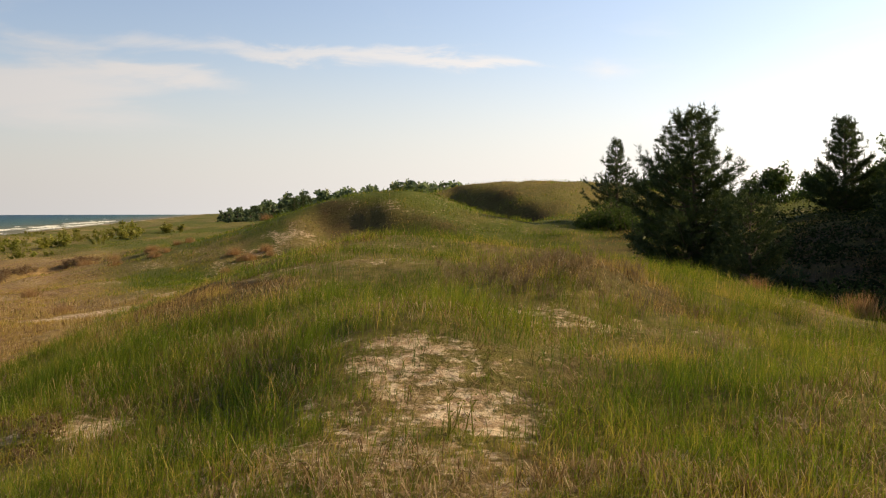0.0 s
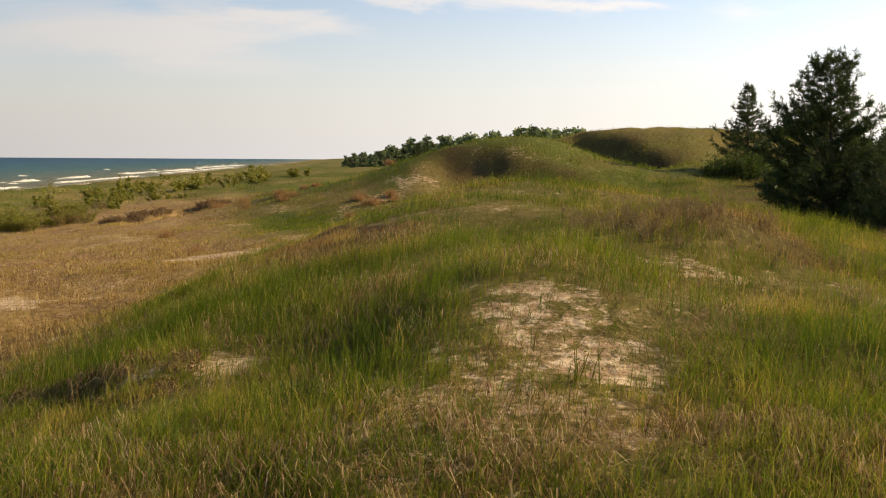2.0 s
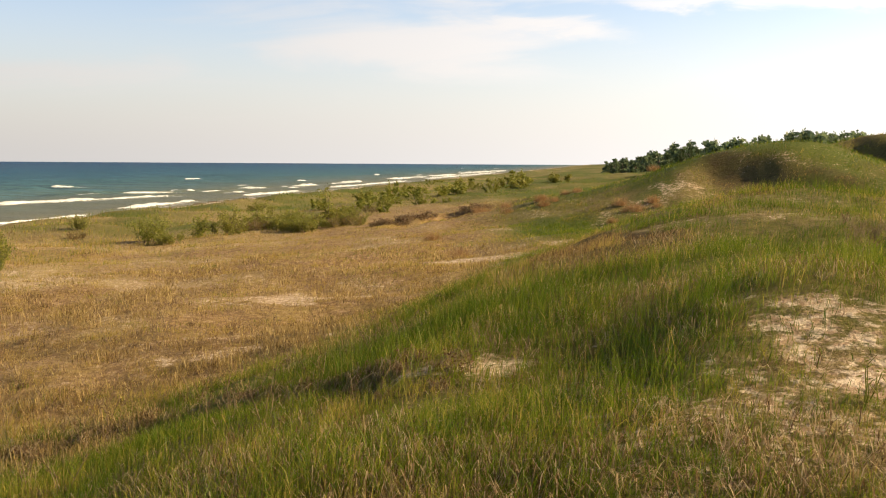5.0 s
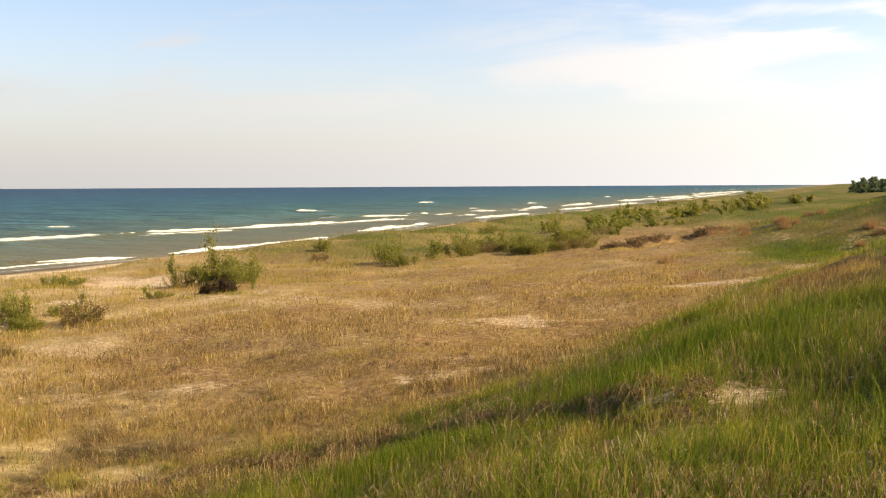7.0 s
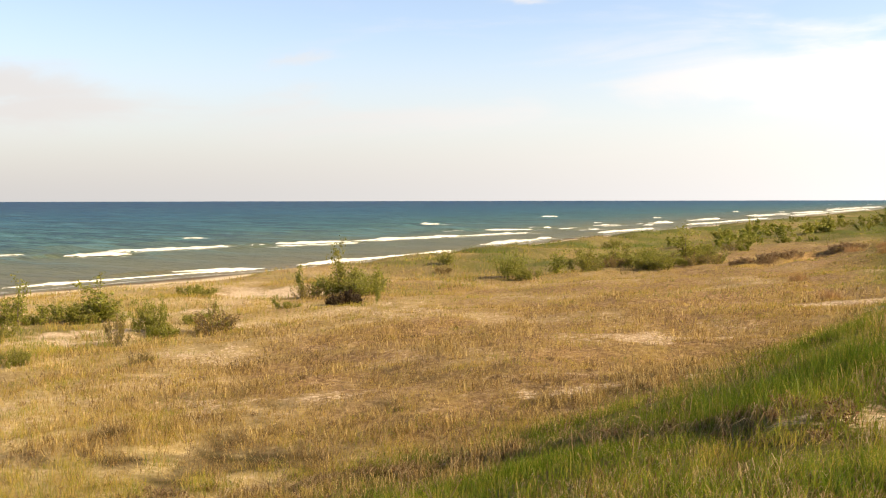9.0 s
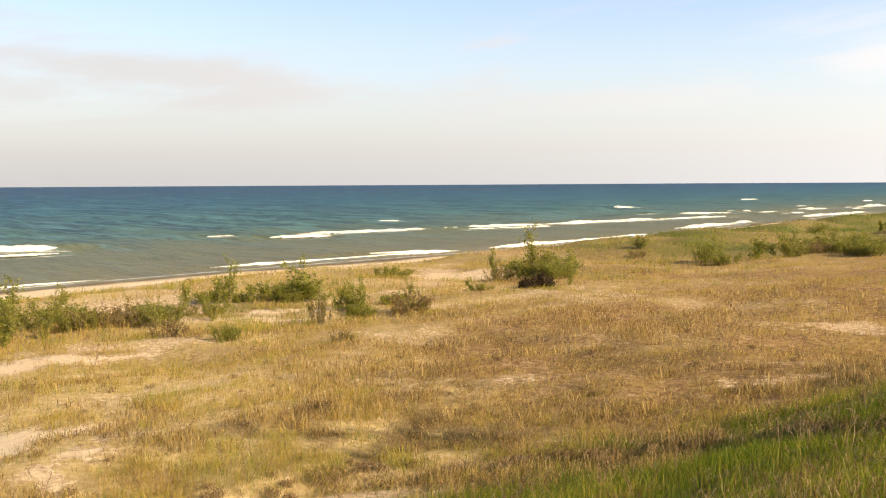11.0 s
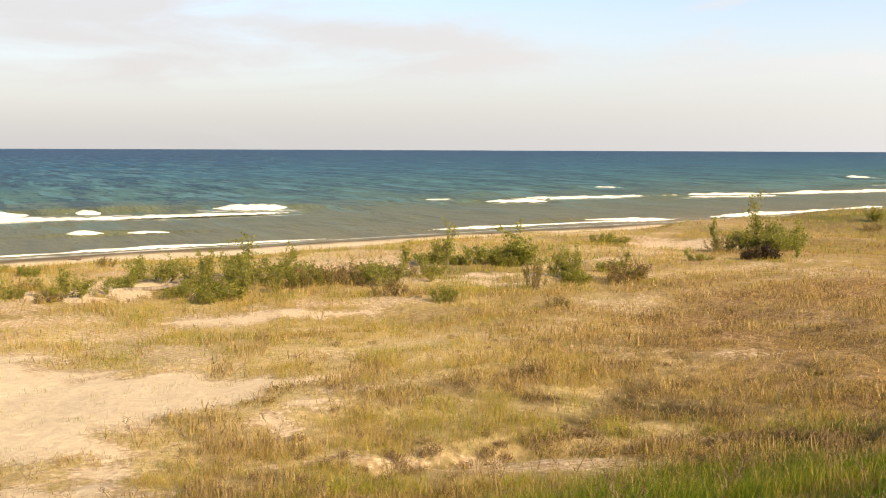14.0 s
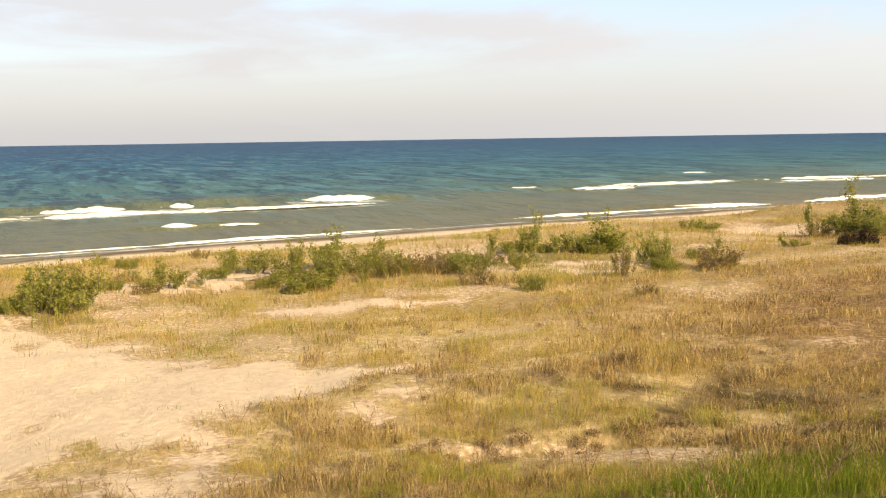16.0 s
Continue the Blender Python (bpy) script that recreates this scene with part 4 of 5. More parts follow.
SHRUBS = [
    make_shrub("willow_shrub", 1.9, 2.4, 18, 0.058, 3300, WILLOW, 1, "bushy green willow shrub on the sandy foredune"),
    make_shrub("willow_shrub", 1.3, 2.6, 16, 0.056, 2400, WILLOW, 2, "low spreading green willow shrub among grass"),
    make_shrub("sapling", 2.4, 0.9, 5, 0.07, 1300, WILLOW, 3, "slender upright cottonwood sapling with sparse leaves", "shrub", "saplings on the foredune"),
    make_shrub("olive_shrub", 1.2, 2.2, 18, 0.046, 1500, OLIVE, 4, "dull olive shrub with partly bare twigs"),
    make_shrub("far_shrub", 1.6, 2.9, 6, 0.115, 900, WILLOW, 5, "green shrub on the dunes further along the shore"),
    make_shrub("far_shrub", 1.2, 3.0, 6, 0.11, 800, WILLOW, 6, "low olive shrub on the dunes further along the shore"),
    make_shrub("dark_shrub", 1.6, 2.8, 14, 0.06, 3000, OAK, 7, "dark green leafy shrub in the shade of the pines", "shrub", "shrubs at the foot of the pines"),
    make_shrub("willow_shrub", 1.8, 2.0, 12, 0.062, 2300, WILLOW, 8, "rounded yellow-green willow shrub on the foredune"),
    make_shrub("sapling", 2.2, 1.1, 4, 0.066, 1000, WILLOW, 9, "thin forked cottonwood sapling above the grass", "shrub", "saplings on the foredune"),
    # a low dark mat in place of the shaded hole
    make_shrub("hole_shrub", 0.75, 2.6, 40, 0.06, 2600, HOLE_DARK, 10, "dark brown low shrub mat standing in for a shaded hole on the foredune", "shrub", "dead shrubs on the foredune"),
]
BUSH_SIZE = [(2.4, 1.9), (2.6, 1.3), (0.9, 2.4), (2.2, 1.2), (2.9, 1.6), (3.0, 1.2), (2.8, 1.6), (2.0, 1.8), (1.1, 2.2), (2.6, 0.75)]
# kind, plan place, width, height
THICKET = [
    (0, -45.6, 8.5, 2.3, 1.4), (7, -44.4, 10.4, 1.8, 1.8), (0, -40.8, 11.1, 1.9, 1.9), (2, -44.9, 12.2, 0.9, 1.9), (1, -39.0, 9.8, 2.4, 1.0), (7, -42.2, 12.9, 1.9, 1.5), (8, -49.0, 15.4, 0.8, 1.6),
    (3, -40.6, 14.0, 2.1, 1.1), (3, -41.1, 15.8, 2.2, 1.2), (0, -39.0, 16.3, 1.9, 1.4), (3, -35.8, 15.3, 1.5, 0.9), (8, -46.4, 20.7, 0.7, 1.7), (2, -45.9, 22.9, 0.8, 2.1), (1, -46.4, 22.2, 2.3, 1.0),
    (1, -32.8, 16.1, 1.3, 0.8), (1, -43.6, 14.6, 2.4, 1.0), (1, -43.2, 17.6, 2.2, 0.9), (1, -41.6, 9.4, 1.8, 0.9),
]
KNOLL_BUSHES = [
    (1, -45.6, 24.6, 2.8, 1.3), (2, -44.7, 26.1, 1.3, 2.1), (0, -45.0, 25.9, 2.0, 1.3), (3, -35.6, 21.7, 1.1, 1.6), (8, -38.2, 24.1, 0.7, 1.5), (7, -38.0, 25.0, 1.2, 1.7), (3, -35.7, 26.3, 2.4, 1.3),
    (8, -39.5, 28.8, 0.5, 1.3), (1, -53.7, 38.3, 3.0, 0.9), (3, -29.1, 18.5, 0.8, 0.6), (1, -37.0, 24.6, 1.8, 0.8), (1, -36.6, 27.2, 1.6, 0.7),
]
BLOWOUT_BUSHES = [
    (0, -37.9, 0.5, 2.7, 2.1), (7, -37.6, 0.1, 2.0, 1.8), (1, -37.6, -0.9, 1.6, 1.0), (1, -50.1, 3.8, 1.6, 0.7), (7, -41.7, 4.4, 1.6, 1.3), (1, -42.2, 2.5, 1.2, 0.7), (3, -40.6, 3.6, 1.4, 0.6),
]
# the two of kind 9 make the dark of the hole
HOLE_BUSHES = [
    (2, -43.6, 41.2, 1.0, 3.0), (1, -44.4, 40.8, 2.9, 1.6), (7, -42.4, 42.2, 2.4, 1.9), (0, -40.8, 40.6, 2.0, 1.5), (8, -46.0, 40.5, 0.6, 2.2), (1, -43.0, 41.0, 2.6, 1.5), (8, -38.0, 38.4, 0.4, 0.9),
    (1, -41.0, 34.9, 1.6, 0.5), (3, -44.8, 39.6, 2.0, 1.1), (0, -56.0, 64.9, 1.9, 1.5), (3, -52.0, 60.0, 1.6, 0.8), (9, -38.7, 37.0, 2.0, 0.85), (9, -39.4, 36.7, 1.2, 0.6),
]
POINT_BUSHES = [
    (0, -43.7, 57.5, 2.4, 2.3), (1, -41.6, 56.7, 2.3, 1.2), (8, -45.4, 65.3, 1.8, 2.2), (7, -41.0, 62.9, 2.5, 2.3), (1, -43.2, 71.0, 4.1, 1.6), (0, -36.1, 65.1, 2.9, 1.6), (2, -36.5, 70.0, 1.6, 2.7),
    (1, -37.1, 73.0, 2.7, 1.5), (1, -39.3, 67.3, 3.0, 1.3), (7, -62.8, 103.3, 2.7, 1.5), (3, -44.0, 93.7, 2.0, 1.0), (3, -35.0, 68.0, 2.6, 1.0),
]
FAR_BUSHES = [
    (4, -63.8, 143.2, 2.9, 2.9), (5, -67.5, 142.5, 5.2, 1.7), (4, -57.5, 138.2, 4.9, 2.0), (5, -53.2, 142.4, 6.7, 1.8), (4, -52.0, 156.0, 3.1, 2.5), (5, -57.6, 185.4, 9.6, 2.3), (5, -54.1, 206.3, 9.4, 2.1),
    (5, -46.0, 120.0, 1.6, 0.7), (4, -63.0, 172.0, 5.0, 2.6), (4, -76.0, 210.0, 6.0, 3.0), (5, -68.0, 225.0, 8.0, 2.6), (4, -80.0, 262.0, 7.0, 3.4), (4, -52.0, 112.0, 3.4, 1.8), (5, -58.0, 108.0, 4.0, 1.5),
]
PLANTED = THICKET + KNOLL_BUSHES + BLOWOUT_BUSHES + HOLE_BUSHES + POINT_BUSHES + FAR_BUSHES
for az, r, size in ((-12.0, 58, 1.2), (-10.6, 62, 1.4), (-9.6, 63.5, 1.2), (-8.6, 62.5, 1.1), (-22.5, 31, 0.9), (-20.5, 33, 0.8)):
    PLANTED.append((6, *polar(az, r), 2.8 * size, 1.6 * size))
prng = random.Random(5)
# small growth between the larger bushes
for az0, az1, r0, r1, lo, hi, kinds, count in ((50, 90, 41, 56, 0.35, 0.65, (1, 3, 3, 8), 22), (64, 77, 42, 48, 0.45, 0.75, (1, 3, 3), 10), (57, 64, 48, 55, 0.5, 0.8, (1, 3, 7), 4), (26, 33, 72, 88, 0.6, 1.1, (7, 1, 3), 12)):
    for _ in range(count):
        k, size = prng.choice(kinds), prng.uniform(lo, hi)
        PLANTED.append((k, *polar(prng.uniform(az0, az1), prng.uniform(r0, r1)), BUSH_SIZE[k][0] * size, BUSH_SIZE[k][1] * size))
for _ in range(60):
    along, k, size = prng.uniform(95, 290), prng.choice((4, 5, 5)), prng.uniform(0.5, 1.15)
    out = prng.uniform(18, min(50, 28 + 0.12 * (along - 95)))
    PLANTED.append((k, UX * along + NX * out, UY * along + NY * out, BUSH_SIZE[k][0] * size, BUSH_SIZE[k][1] * size * 0.8))
used = set()
for kind, x, y, wide, high in PLANTED:
    m = Matrix.Translation((x, y, ground_at(x, y) - 0.03)) @ Matrix.Rotation(prng.uniform(0, 6.28), 4, "Z")
    ob = SHRUBS[kind]
    if kind in used:
        ob = copy_thing(ob, m)
    else:
        used.add(kind)
        ob.matrix_basis = m
    k = wide / BUSH_SIZE[kind][0] * prng.uniform(0.92, 1.05)
    ob.scale = (k, k * prng.uniform(0.9, 1.1), 1.12 * high / BUSH_SIZE[kind][1])


def make_pine(high, wide, seed, label, layers=26, density=1.0, full=0.75):
    """A pine: straight trunk, whorls of limbs that turn up at their tips, needles in tufts along them; full: the lower, the rounder."""
    rng = np.random.RandomState(seed)
    root = new("pine_tree")
    n = 12
    z = np.linspace(-0.4, high, n)
    trunk = np.stack([0.05 * np.sin(z * 1.1 + seed), 0.05 * np.cos(z * 0.9), z], 1)
    v, q = tube(trunk, np.linspace(0.030 * high, 0.008, n), 8)
    part("trunk", raw_mesh("trunk", v, q, None, BARK, None, True), root)
    wood, tips = [], []
    for k in range(layers):
        f = (k + 0.4 + rng.uniform(-0.2, 0.2)) / layers
        zb = high * (0.05 + 0.94 * f)
        reach = wide * 0.5 * (1 - f) ** full * min(1.0, 0.85 + f) * (1 + 0.10 * math.sin(9 * f + seed)) + 0.06
        limbs = int(rng.randint(6, 9) * (1 - 0.35 * f))
        for j in range(limbs):
            a = j * 2 * math.pi / limbs + rng.uniform(-0.5, 0.5) + k * 0.7
            ln = reach * rng.uniform(0.55, 1.18) * (1 + 0.16 * math.sin(2 * a + 7 * f + seed))
            rise = 0.10 + 0.55 * f ** 1.5 + rng.uniform(-0.12, 0.15)
            t = np.linspace(0, 1, 6)
            droop = -0.10 * np.sin(t * math.pi) * (1 - f) + 0.22 * t ** 3
            p = np.stack([math.cos(a) * ln * t, math.sin(a) * ln * t, zb + ln * (rise * t + droop)], 1)
            p += rng.normal(0, 0.025, p.shape) * t[:, None]
            wood.append(tube(p, np.linspace(0.012 + 0.012 * ln, 0.004, 6), 3))
            side = max(3, int(ln * 9 * density))
            for _ in range(side):
                u = rng.uniform(0.22, 1.0)
                i = min(int(u * 5), 4)
                b = p[i] + (p[i + 1] - p[i]) * (u * 5 - i)
                w = a + rng.choice([-1, 1]) * rng.uniform(0.5, 1.2)
                sl = ln * 0.30 * (1.2 - u) + 0.12
                e = b + np.array([math.cos(w) * sl, math.sin(w) * sl, sl * rng.uniform(0.05, 0.6)])
                for g in (0.35, 0.7, 1.0):
                    tips.append((b + (e - b) * g, (e - b)))
            # upright shoots at the end of each limb
            for g in (0.0, 0.10, 0.20):
                tips.append((p[-1] + np.array([0, 0, g]), np.array([0, 0, 1.0])))
    tips.append((np.array([trunk[-1, 0], trunk[-1, 1], high]), np.array([0, 0, 1.0])))
    v, q = join(wood)
    part("branchwork", raw_mesh("branchwork", v, q, None, BARK, None, True), root)
    c, d = np.array([t[0] for t in tips]), np.array([t[1] for t in tips])
    d /= np.linalg.norm(d, axis=1)[:, None] + 1e-9
    per = 9
    i = np.repeat(np.arange(len(c)), per)
    m = len(i)
    way = d[i] * 0.7 + rng.normal(0, 0.55, (m, 3)) + np.array([0, 0, 0.15])
    way /= np.linalg.norm(way, axis=1)[:, None]
    ln = rng.uniform(0.11, 0.22, m)[:, None] * (high / 7) ** 0.5
    flat = np.cross(way, rng.normal(size=(m, 3)))
    flat /= np.linalg.norm(flat, axis=1)[:, None]
    b = c[i] + rng.normal(0, 0.03, (m, 3))
    v = np.stack([b - flat * 0.013, b + flat * 0.013, b + way * ln], 1).reshape(-1, 3)
    part("crown", raw_mesh("crown", v, None, np.arange(3 * m).reshape(m, 3), NEEDLE), root)
    return tagged(root, label, "tree", "pines behind the dunes")


def stand(ob, az, r, base=None, turn=0.0):
    x, y = polar(az, r)
    ob.matrix_basis = Matrix.Translation((x, y, ground_at(x, y) - 0.1 if base is None else base)) @ Matrix.Rotation(radians(turn), 4, "Z")
    return ob


PINE = stand(make_pine(6.25, 5.0, 11, "large dark green pine with ragged branches in a dune hollow", 25, 1.7, 0.60), -13.65, 38)
SLIM_PINE = stand(make_pine(5.3, 3.5, 12, "small slender pine beside a larger one", 20, 1.3, 0.8), -9.55, 66)
stand(make_pine(6.0, 4.2, 13, "dark conical pine on a grassy bank", 28, 1.6, 0.66), -21.3, 70)
stand(make_pine(5.2, 4.2, 14, "dark pine at the edge of a hollow", 22, 1.0), -24.8, 62)
stand(make_pine(3.3, 3.2, 15, "young bushy pine at the foot of a large one", 14, 1.2, 0.6), -16.7, 34)
# spired pines in the far row of trees
for az, r, high in ((8.2, 205, 0.83), (7.75, 200, 0.86), (7.4, 210, 0.82)):
    x, y = polar(az, r)
    k = (EYE + r * math.tan(radians(high)) - ground_at(x, y)) / 5.3
    ob = copy_thing(SLIM_PINE, Matrix.Translation((x, y, ground_at(x, y) - 0.1)))
    ob.scale = (k * 0.8, k * 0.8, k)
    tagged(ob, "dark spired pine in the far row of trees")
# pines further along the hollow, whose shade falls into it
for az, r, size, turn in ((-36, 43, 1.3, 40), (-30, 54, 1.0, 220)):
    x, y = polar(az, r)
    ob = copy_thing(PINE, Matrix.Translation((x, y, ground_at(x, y) - 0.1)) @ Matrix.Rotation(radians(turn), 4, "Z"))
    ob.scale = (size, size, size)
    tagged(ob, "tall dark green pine on the slope of a hollow")


def make_oak(high, wide, seed, count, leaf, material, label, forks=12, twigs=5):
    """A broad-leaved tree: trunk, forking limbs, leaf clusters round the twigs."""
    rng = np.random.RandomState(seed)
    root = new("leafy_tree")
    p, r = limb((0, 0, -0.3), (0, 0, 1), high * 0.55, 0.03 * high, 0.016 * high, rng, 0.12)
    v, q = tube(p, r, 8)
    part("trunk", raw_mesh("trunk", v, q, None, BARK, None, True), root)
    wood, ends = [], []
    for k in range(forks):
        i = rng.randint(0, 6)
        a = rng.uniform(0, 2 * math.pi)
        d = np.array([math.cos(a), math.sin(a), rng.uniform(0.15, 1.5)])
        b, br = limb(p[min(i, 5)], d, wide * rng.uniform(0.30, 0.55), 0.012 * high, 0.004 * high, rng, 0.25)
        wood.append(tube(b, br, 5))
        for j in range(twigs):
            e, er = limb(b[rng.randint(2, 6)], d * 0.5 + rng.normal(0, 0.8, 3), wide * rng.uniform(0.08, 0.24), 0.004 * high, 0.0015 * high, rng, 0.3, 4)
            wood.append(tube(e, er, 4))
            ends.append(e[1:])
    v, q = join(wood)
    part("branchwork", raw_mesh("branchwork", v, q, None, BARK, None, True), root)
    pool = np.concatenate(ends)
    ball = rng.normal(size=(count, 3))
    ball *= (rng.uniform(0, 1, count) ** 0.4 / np.linalg.norm(ball, axis=1))[:, None]
    c = pool[rng.randint(0, len(pool), count)] + ball * 0.14 * wide
    v, q = leaves(c, leaf, rng, 1.5, 0.2)
    part("crown", raw_mesh("crown", v, q, None, material), root)
    return tagged(root, label, "tree", "broad-leaved trees behind the dunes")


OAKS = [make_oak(5.0, 4.6, 21, 4200, 0.20, OAK, "dark green leafy tree behind the dunes"),
        make_oak(6.0, 4.4, 22, 4200, 0.20, OAK, "tall dark green leafy tree behind the dunes"),
        make_oak(4.0, 4.8, 23, 4600, 0.20, OAK, "round dark green leafy tree behind the dunes"),
        make_oak(5.0, 4.6, 24, 1100, 0.34, HAZED_OAK, "dark green tree in the far row behind the dunes", 8, 2),
        make_oak(6.0, 4.0, 25, 1100, 0.32, HAZED_OAK, "tall dark green tree in the far row behind the dunes", 8, 2)]
# kind, azimuth, distance, size
GROVE = [(0, -29.5, 78, 1.8), (1, -32, 83, 1.9), (1, -29, 71, 1.5), (0, -34, 90, 2.0), (1, -36, 66, 1.8), (0, -39, 72, 2.0), (1, -33, 70, 1.7), (2, -41, 62, 2.2), (0, -30.5, 63, 1.7), (1, -28, 61, 1.3), (1, -43, 34, 1.6), (0, -48, 33, 1.8), (2, -40, 31, 1.7), (1, -52, 28, 1.7), (0, -35, 38, 1.5), (1, -32.5, 36, 1.3), (2, -38, 36, 1.8), (0, -34, 45, 1.7), (1, -33, 50, 1.6), (2, -31.5, 41, 1.6), (1, -30.5, 46, 1.6), (0, -30.5, 54, 1.9)]
WOODS = [(2, -17.9, 82, 0.74), (0, -19.4, 104, 0.7), (1, -16.5, 96, 0.6), (0, -22.6, 95, 0.8), (2, -19.9, 98, 0.85), (1, -23.8, 90, 0.85), (0, -15.2, 92, 0.7), (2, -25.4, 80, 0.9),
         (2, -7.9, 128, 0.9), (0, -7.0, 134, 0.9), (1, -6.2, 138, 0.75), (2, -9.0, 126, 1.0), (0, -10.2, 130, 1.0), (2, -12.0, 120, 1.0), (0, -11.0, 112, 0.8), (1, -13.2, 110, 1.0)] + GROVE
TREE_HIGH = (5.0, 6.0, 4.0, 5.0, 6.0)


def skyline(az):
    return float(np.interp(-az, [-12.2, -11.6, -10.3, -9.3, -8, -6.5, -5.6, -4.2, -2.6, -0.3, 0.6, 4], [0.02, 0.28, 0.48, 1.00, 0.92, 1.22, 1.46, 1.32, 1.64, 1.72, 1.60, 1.70]))


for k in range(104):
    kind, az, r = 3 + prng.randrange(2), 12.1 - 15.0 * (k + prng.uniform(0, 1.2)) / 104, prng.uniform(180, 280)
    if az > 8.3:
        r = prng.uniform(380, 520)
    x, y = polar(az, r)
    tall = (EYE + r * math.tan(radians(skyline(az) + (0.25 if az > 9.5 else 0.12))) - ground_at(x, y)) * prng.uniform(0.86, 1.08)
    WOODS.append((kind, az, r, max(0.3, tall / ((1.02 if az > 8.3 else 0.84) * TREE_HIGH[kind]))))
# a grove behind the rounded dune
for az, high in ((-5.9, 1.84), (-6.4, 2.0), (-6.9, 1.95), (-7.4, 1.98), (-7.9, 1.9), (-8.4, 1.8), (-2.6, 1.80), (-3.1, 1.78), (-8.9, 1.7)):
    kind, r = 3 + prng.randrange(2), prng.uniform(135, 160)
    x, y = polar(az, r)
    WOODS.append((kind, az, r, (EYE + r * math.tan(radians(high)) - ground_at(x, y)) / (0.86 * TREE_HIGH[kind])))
used = set()
for kind, az, r, size in WOODS:
    x, y = polar(az, r)
    m = Matrix.Translation((x, y, ground_at(x, y) - 0.1)) @ Matrix.Rotation(prng.uniform(0, 6.28), 4, "Z")
    ob = OAKS[kind]
    if kind in used:
        ob = copy_thing(ob, m)
    else:
        used.add(kind)
        ob.matrix_basis = m
    wide = size * (1.15 if r > 330 else 1.12 if r > 160 else 1.0)
    ob.scale = (wide, wide, size)


# ---- small growth on the dunes ----
def make_weed(name, high, stems, twigs, leaf_count, material, seed, label, group, wood=None):
    """A low dry plant: thin stems that fork, with few small leaves or seed heads."""
    rng = np.random.RandomState(seed)
    root = new(name)
    lines, ends = [], []
    for k in range(stems):
        a, out = rng.uniform(0, 6.28), rng.uniform(0.05, 0.55)
        p, r = limb((rng.normal(0, 0.05), rng.normal(0, 0.05), -0.04), (math.cos(a) * out, math.sin(a) * out, 1), high * rng.uniform(0.6, 1.1), 0.006, 0.003, rng, 0.2, 5)
        lines.append(tube(p, r, 4))
        for j in range(twigs):
            q, r2 = limb(p[rng.randint(1, 5)], rng.normal(0, 0.6, 3) + np.array([0, 0, 0.8]), high * rng.uniform(0.15, 0.35), 0.0035, 0.002, rng, 0.3, 3)
            lines.append(tube(q, r2, 3))
            ends.append(q)
        ends.append(p[3:])
    v, q = join(lines)
    part("branchwork", raw_mesh("branchwork", v, q, None, wood or TWIG), root)
    pool = np.concatenate(ends)
    c = pool[rng.randint(0, len(pool), leaf_count)] + rng.normal(0, 0.02, (leaf_count, 3))
    v, q = leaves(c, 0.007 if name == "weed_stalk" else 0.012, rng, 3.2)
    part("foliage", raw_mesh("foliage", v, q, None, material), root)
    return tagged(root, label, "weed", group)


def scatter(first, spots, rng, lo=0.75, hi=1.25):
    for i, (x, y) in enumerate(spots):
        m = Matrix.Translation((x, y, ground_at(x, y))) @ Matrix.Rotation(rng.uniform(0, 6.28), 4, "Z")
        ob = copy_thing(first, m) if i else first
        ob.matrix_basis = m
        k = rng.uniform(lo, hi)
        ob.scale = (k, k, k)


TWIGGY = make_weed("dry_weed", 0.34, 10, 6, 60, OLIVE, 31, "low twiggy brown shrub, nearly leafless, on the dune crest", "twiggy plants on the ridge")
spots = [(prng.gauss(1.7, 1.0), prng.gauss(15.2, 1.8)) for _ in range(90)] + [(prng.gauss(-3.2, 1.0), prng.gauss(9.6, 0.7)) for _ in range(5)]
scatter(TWIGGY, spots + [(3.1, 12.6), (3.3, 12.9), (0.2, 14.5), (2.6, 9.8)], prng, 0.45, 0.9)
STALK = make_weed("weed_stalk", 0.46, 3, 3, 150, STALKY, 32, "upright reddish-brown dried weed stalk in the grass", "dried stalks in the swale")
spots = []
while len(spots) < 250:
    az, r = prng.uniform(24, 88), math.exp(prng.uniform(math.log(9), math.log(38)))
    x, y = polar(az, r)
    if float(zones(np.array([x]), np.array([y]))[0][0]) < 0.4:
        spots.append((x, y))
scatter(STALK, spots, prng, 0.6, 1.2)
FORB = make_weed("green_forb", 0.30, 7, 3, 60, WILLOW, 33, "small leafy green plant among the dune grass", "leafy plants on the ridge", WILLOW)
scatter(FORB, [(1.45, 11.6), (1.2, 11.3), (1.7, 11.0), (0.1, 6.5), (2.2, 12.2), (-9.4, 10.6), (-9.9, 10.9), (-10.4, 10.3), (-8.9, 11.2), (2.9, 9.6), (3.6, 8.4), (-2.0, 7.9), (-1.3, 10.2), (-13.0, 10.5)], prng, 0.5, 0.9)


CLOD = make_weed("dead_weed", 0.14, 16, 5, 120, STALKY, 34, "dark brown tangle of dead stems lying on the sand", "dead plants in the swale")
spots = []
while len(spots) < 210:
    az, r = prng.uniform(20, 74), math.exp(prng.uniform(math.log(10), math.log(30)))
    if prng.random() < 0.45:
        r = float(smooth_curve(az, CUTS[0][2], CUTS[0][3])) + prng.gauss(0, 0.5)
    spots.append(polar(az, r))
scatter(CLOD, spots, prng, 0.5, 1.2)
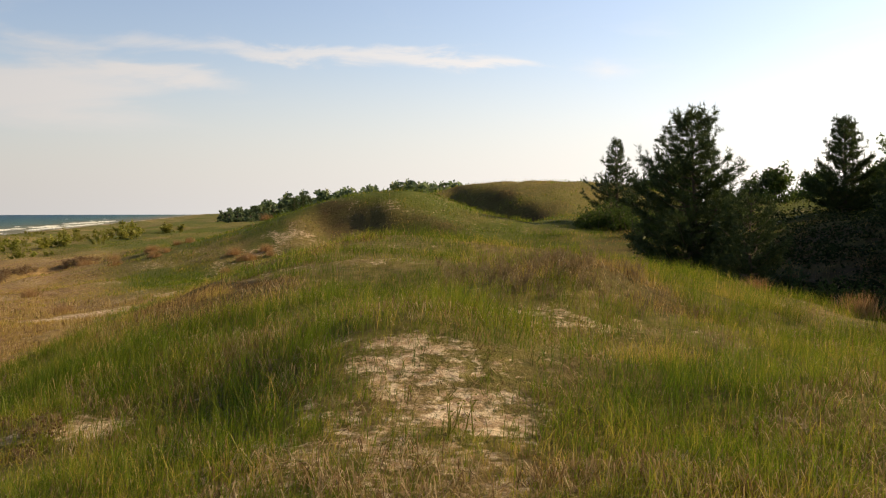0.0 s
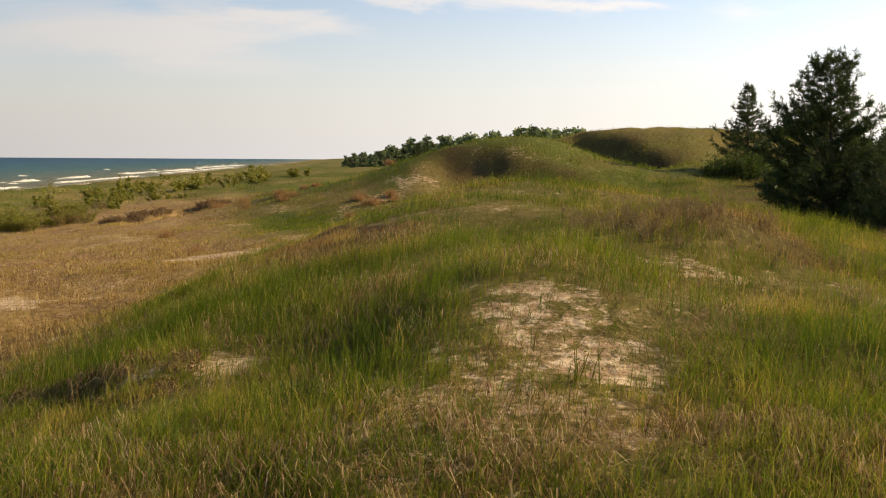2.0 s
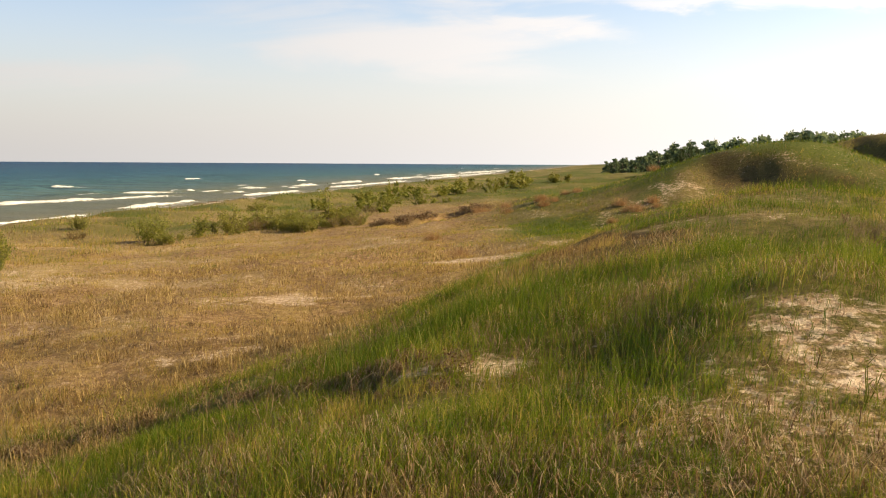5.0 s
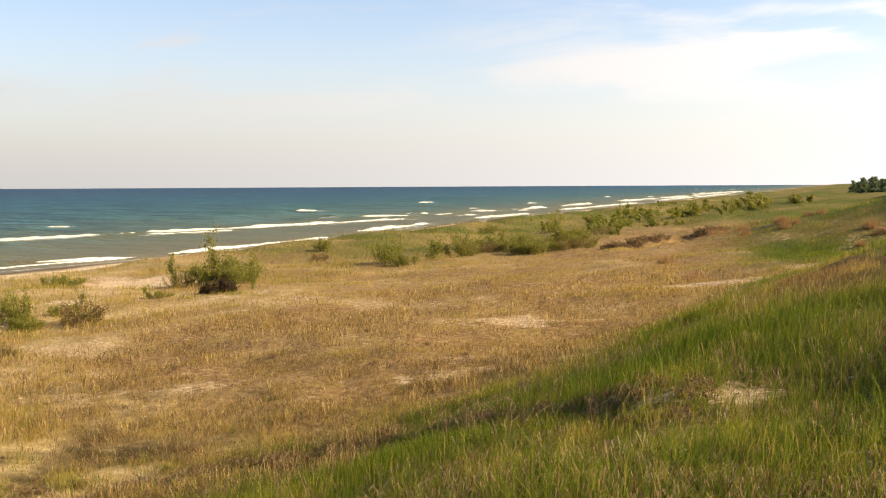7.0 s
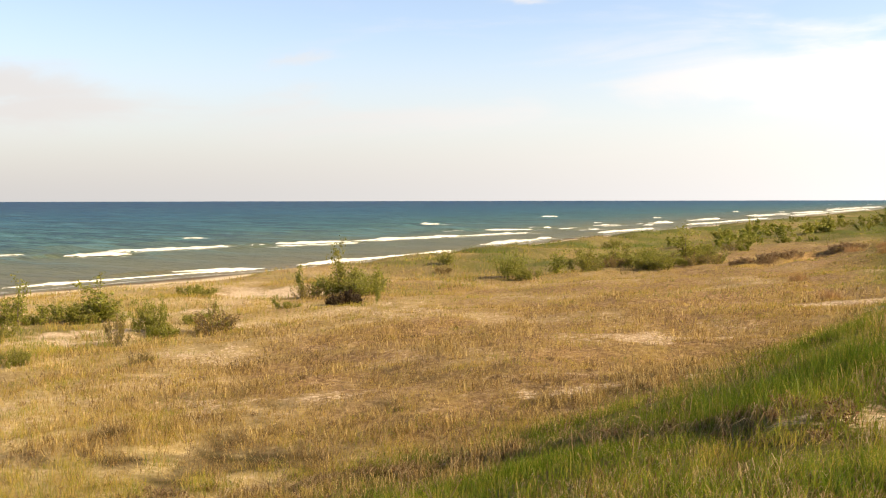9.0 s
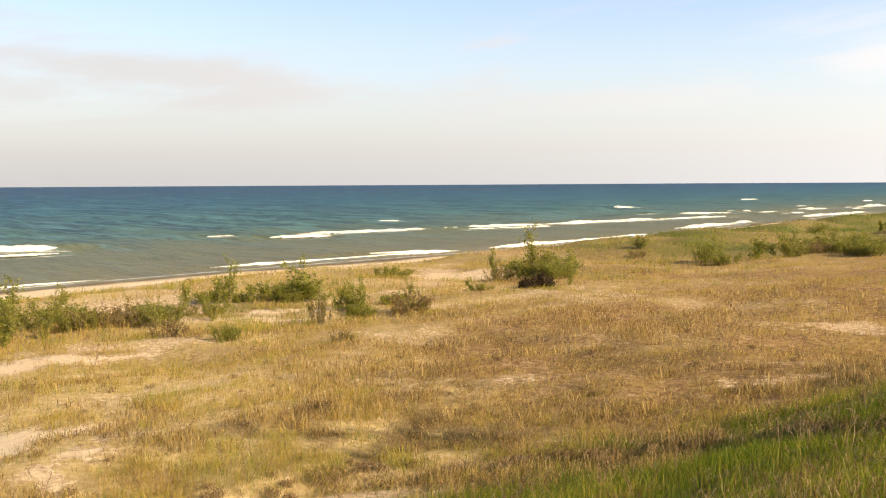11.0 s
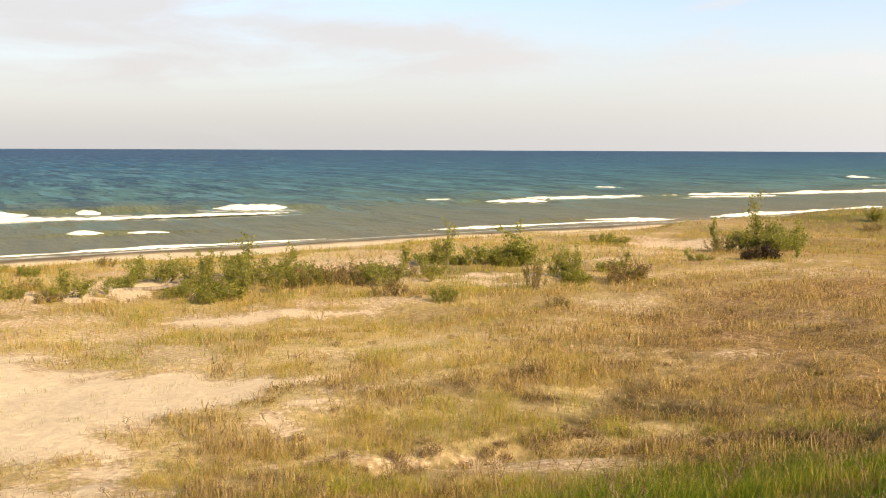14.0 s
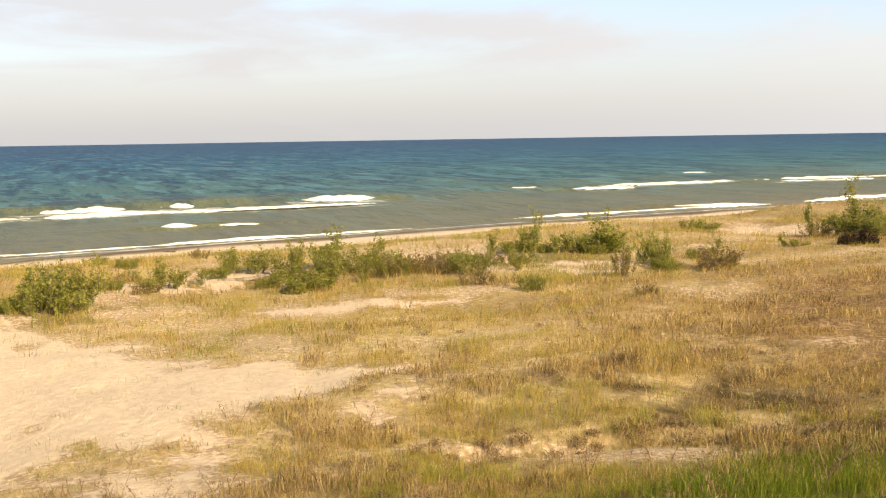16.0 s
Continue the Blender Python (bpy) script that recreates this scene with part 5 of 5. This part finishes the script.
# dead growth added on the far cut bank to darken its sunlit face
for _ in range(46):
    az = prng.uniform(18.5, 25.2)
    x, y = polar(az, float(smooth_curve(az, CUTS[1][2], CUTS[1][3])) - prng.uniform(0.1, 1.3))
    ob = copy_thing(CLOD, Matrix.Translation((x, y, ground_at(x, y))) @ Matrix.Rotation(prng.uniform(0, 6.28), 4, "Z"))
    k = prng.uniform(2.4, 4.4)
    ob.scale = (k, k, k * 0.9)
    tagged(ob, "dark brown tangle of dead stems on a low bank")


def make_clump(seed):
    """A clump of dead bluestem: a fan of stiff dead blades."""
    rng = np.random.RandomState(seed)
    n = 420
    a, out = rng.uniform(0, 6.28, n), np.abs(rng.normal(0, 0.55, n))
    f = rng.normal(0, 0.24, (n, 2))
    h = rng.uniform(0.20, 0.75, n)
    t, w = rng.uniform(0, 6.28, n), 0.012
    base = np.stack([f[:, 0], f[:, 1], np.full(n, -0.03)], 1)
    tip = base + np.stack([np.cos(a) * out * h, np.sin(a) * out * h, h], 1)
    e = np.stack([np.cos(t) * w, np.sin(t) * w, np.zeros(n)], 1)
    v = np.stack([base - e, base + e, tip], 1).reshape(-1, 3)
    return tagged(new("bluestem_clump", raw_mesh("bluestem_clump", v, None, np.arange(3 * n).reshape(n, 3), RUST)), "rust-coloured clump of dead bluestem grass", "grass clump", "dead bluestem clumps")


spots = [(-18.6 + prng.gauss(0, 1.6), 65.5 + prng.gauss(0, 1.5)) for _ in range(8)] + [(-24.0 + prng.gauss(0, 0.8), 70.0 + prng.gauss(0, 1)) for _ in range(3)]
spots += [(-10.4 + prng.gauss(0, 1.2), 57.0 + prng.gauss(0, 1.5)) for _ in range(6)] + [(7.6 + prng.gauss(0, 0.5), 21.5 + prng.gauss(0, 1.2)) for _ in range(2)] + [(6.4 + prng.gauss(0, 0.4), 14.6 + prng.gauss(0, 0.8)) for _ in range(1)]
spots += [(-3.5 + prng.gauss(0, 1.5), 56 + prng.gauss(0, 1)) for _ in range(3)] + [(-15.2, 41.0), (-19.5, 48.5), (-12.0, 70.0)]
scatter(make_clump(41), spots, prng, 0.5, 0.9)


def driftwood(az, r, length, turn, seed):
    rng = np.random.RandomState(seed)
    p, rad = limb((-length / 2, 0, 0.08), (1, 0, 0.03), length, 0.13, 0.07, rng, 0.10, 8)
    b, br = limb(p[5], (0.5, 0.7, 0.6), length * 0.3, 0.06, 0.02, rng, 0.15, 5)
    v, q = join([tube(p, rad, 9), tube(b, br, 6)])
    ob = new("driftwood_log", raw_mesh("driftwood_log", v, q, None, DRIFT, None, True))
    tagged(ob, "grey weathered driftwood log lying on the beach", "driftwood")
    stand(ob, az, r, None, turn)


driftwood(83.3, 71.6, 1.6, 20, 51)
driftwood(79.6, 44.2, 2.2, 75, 52)
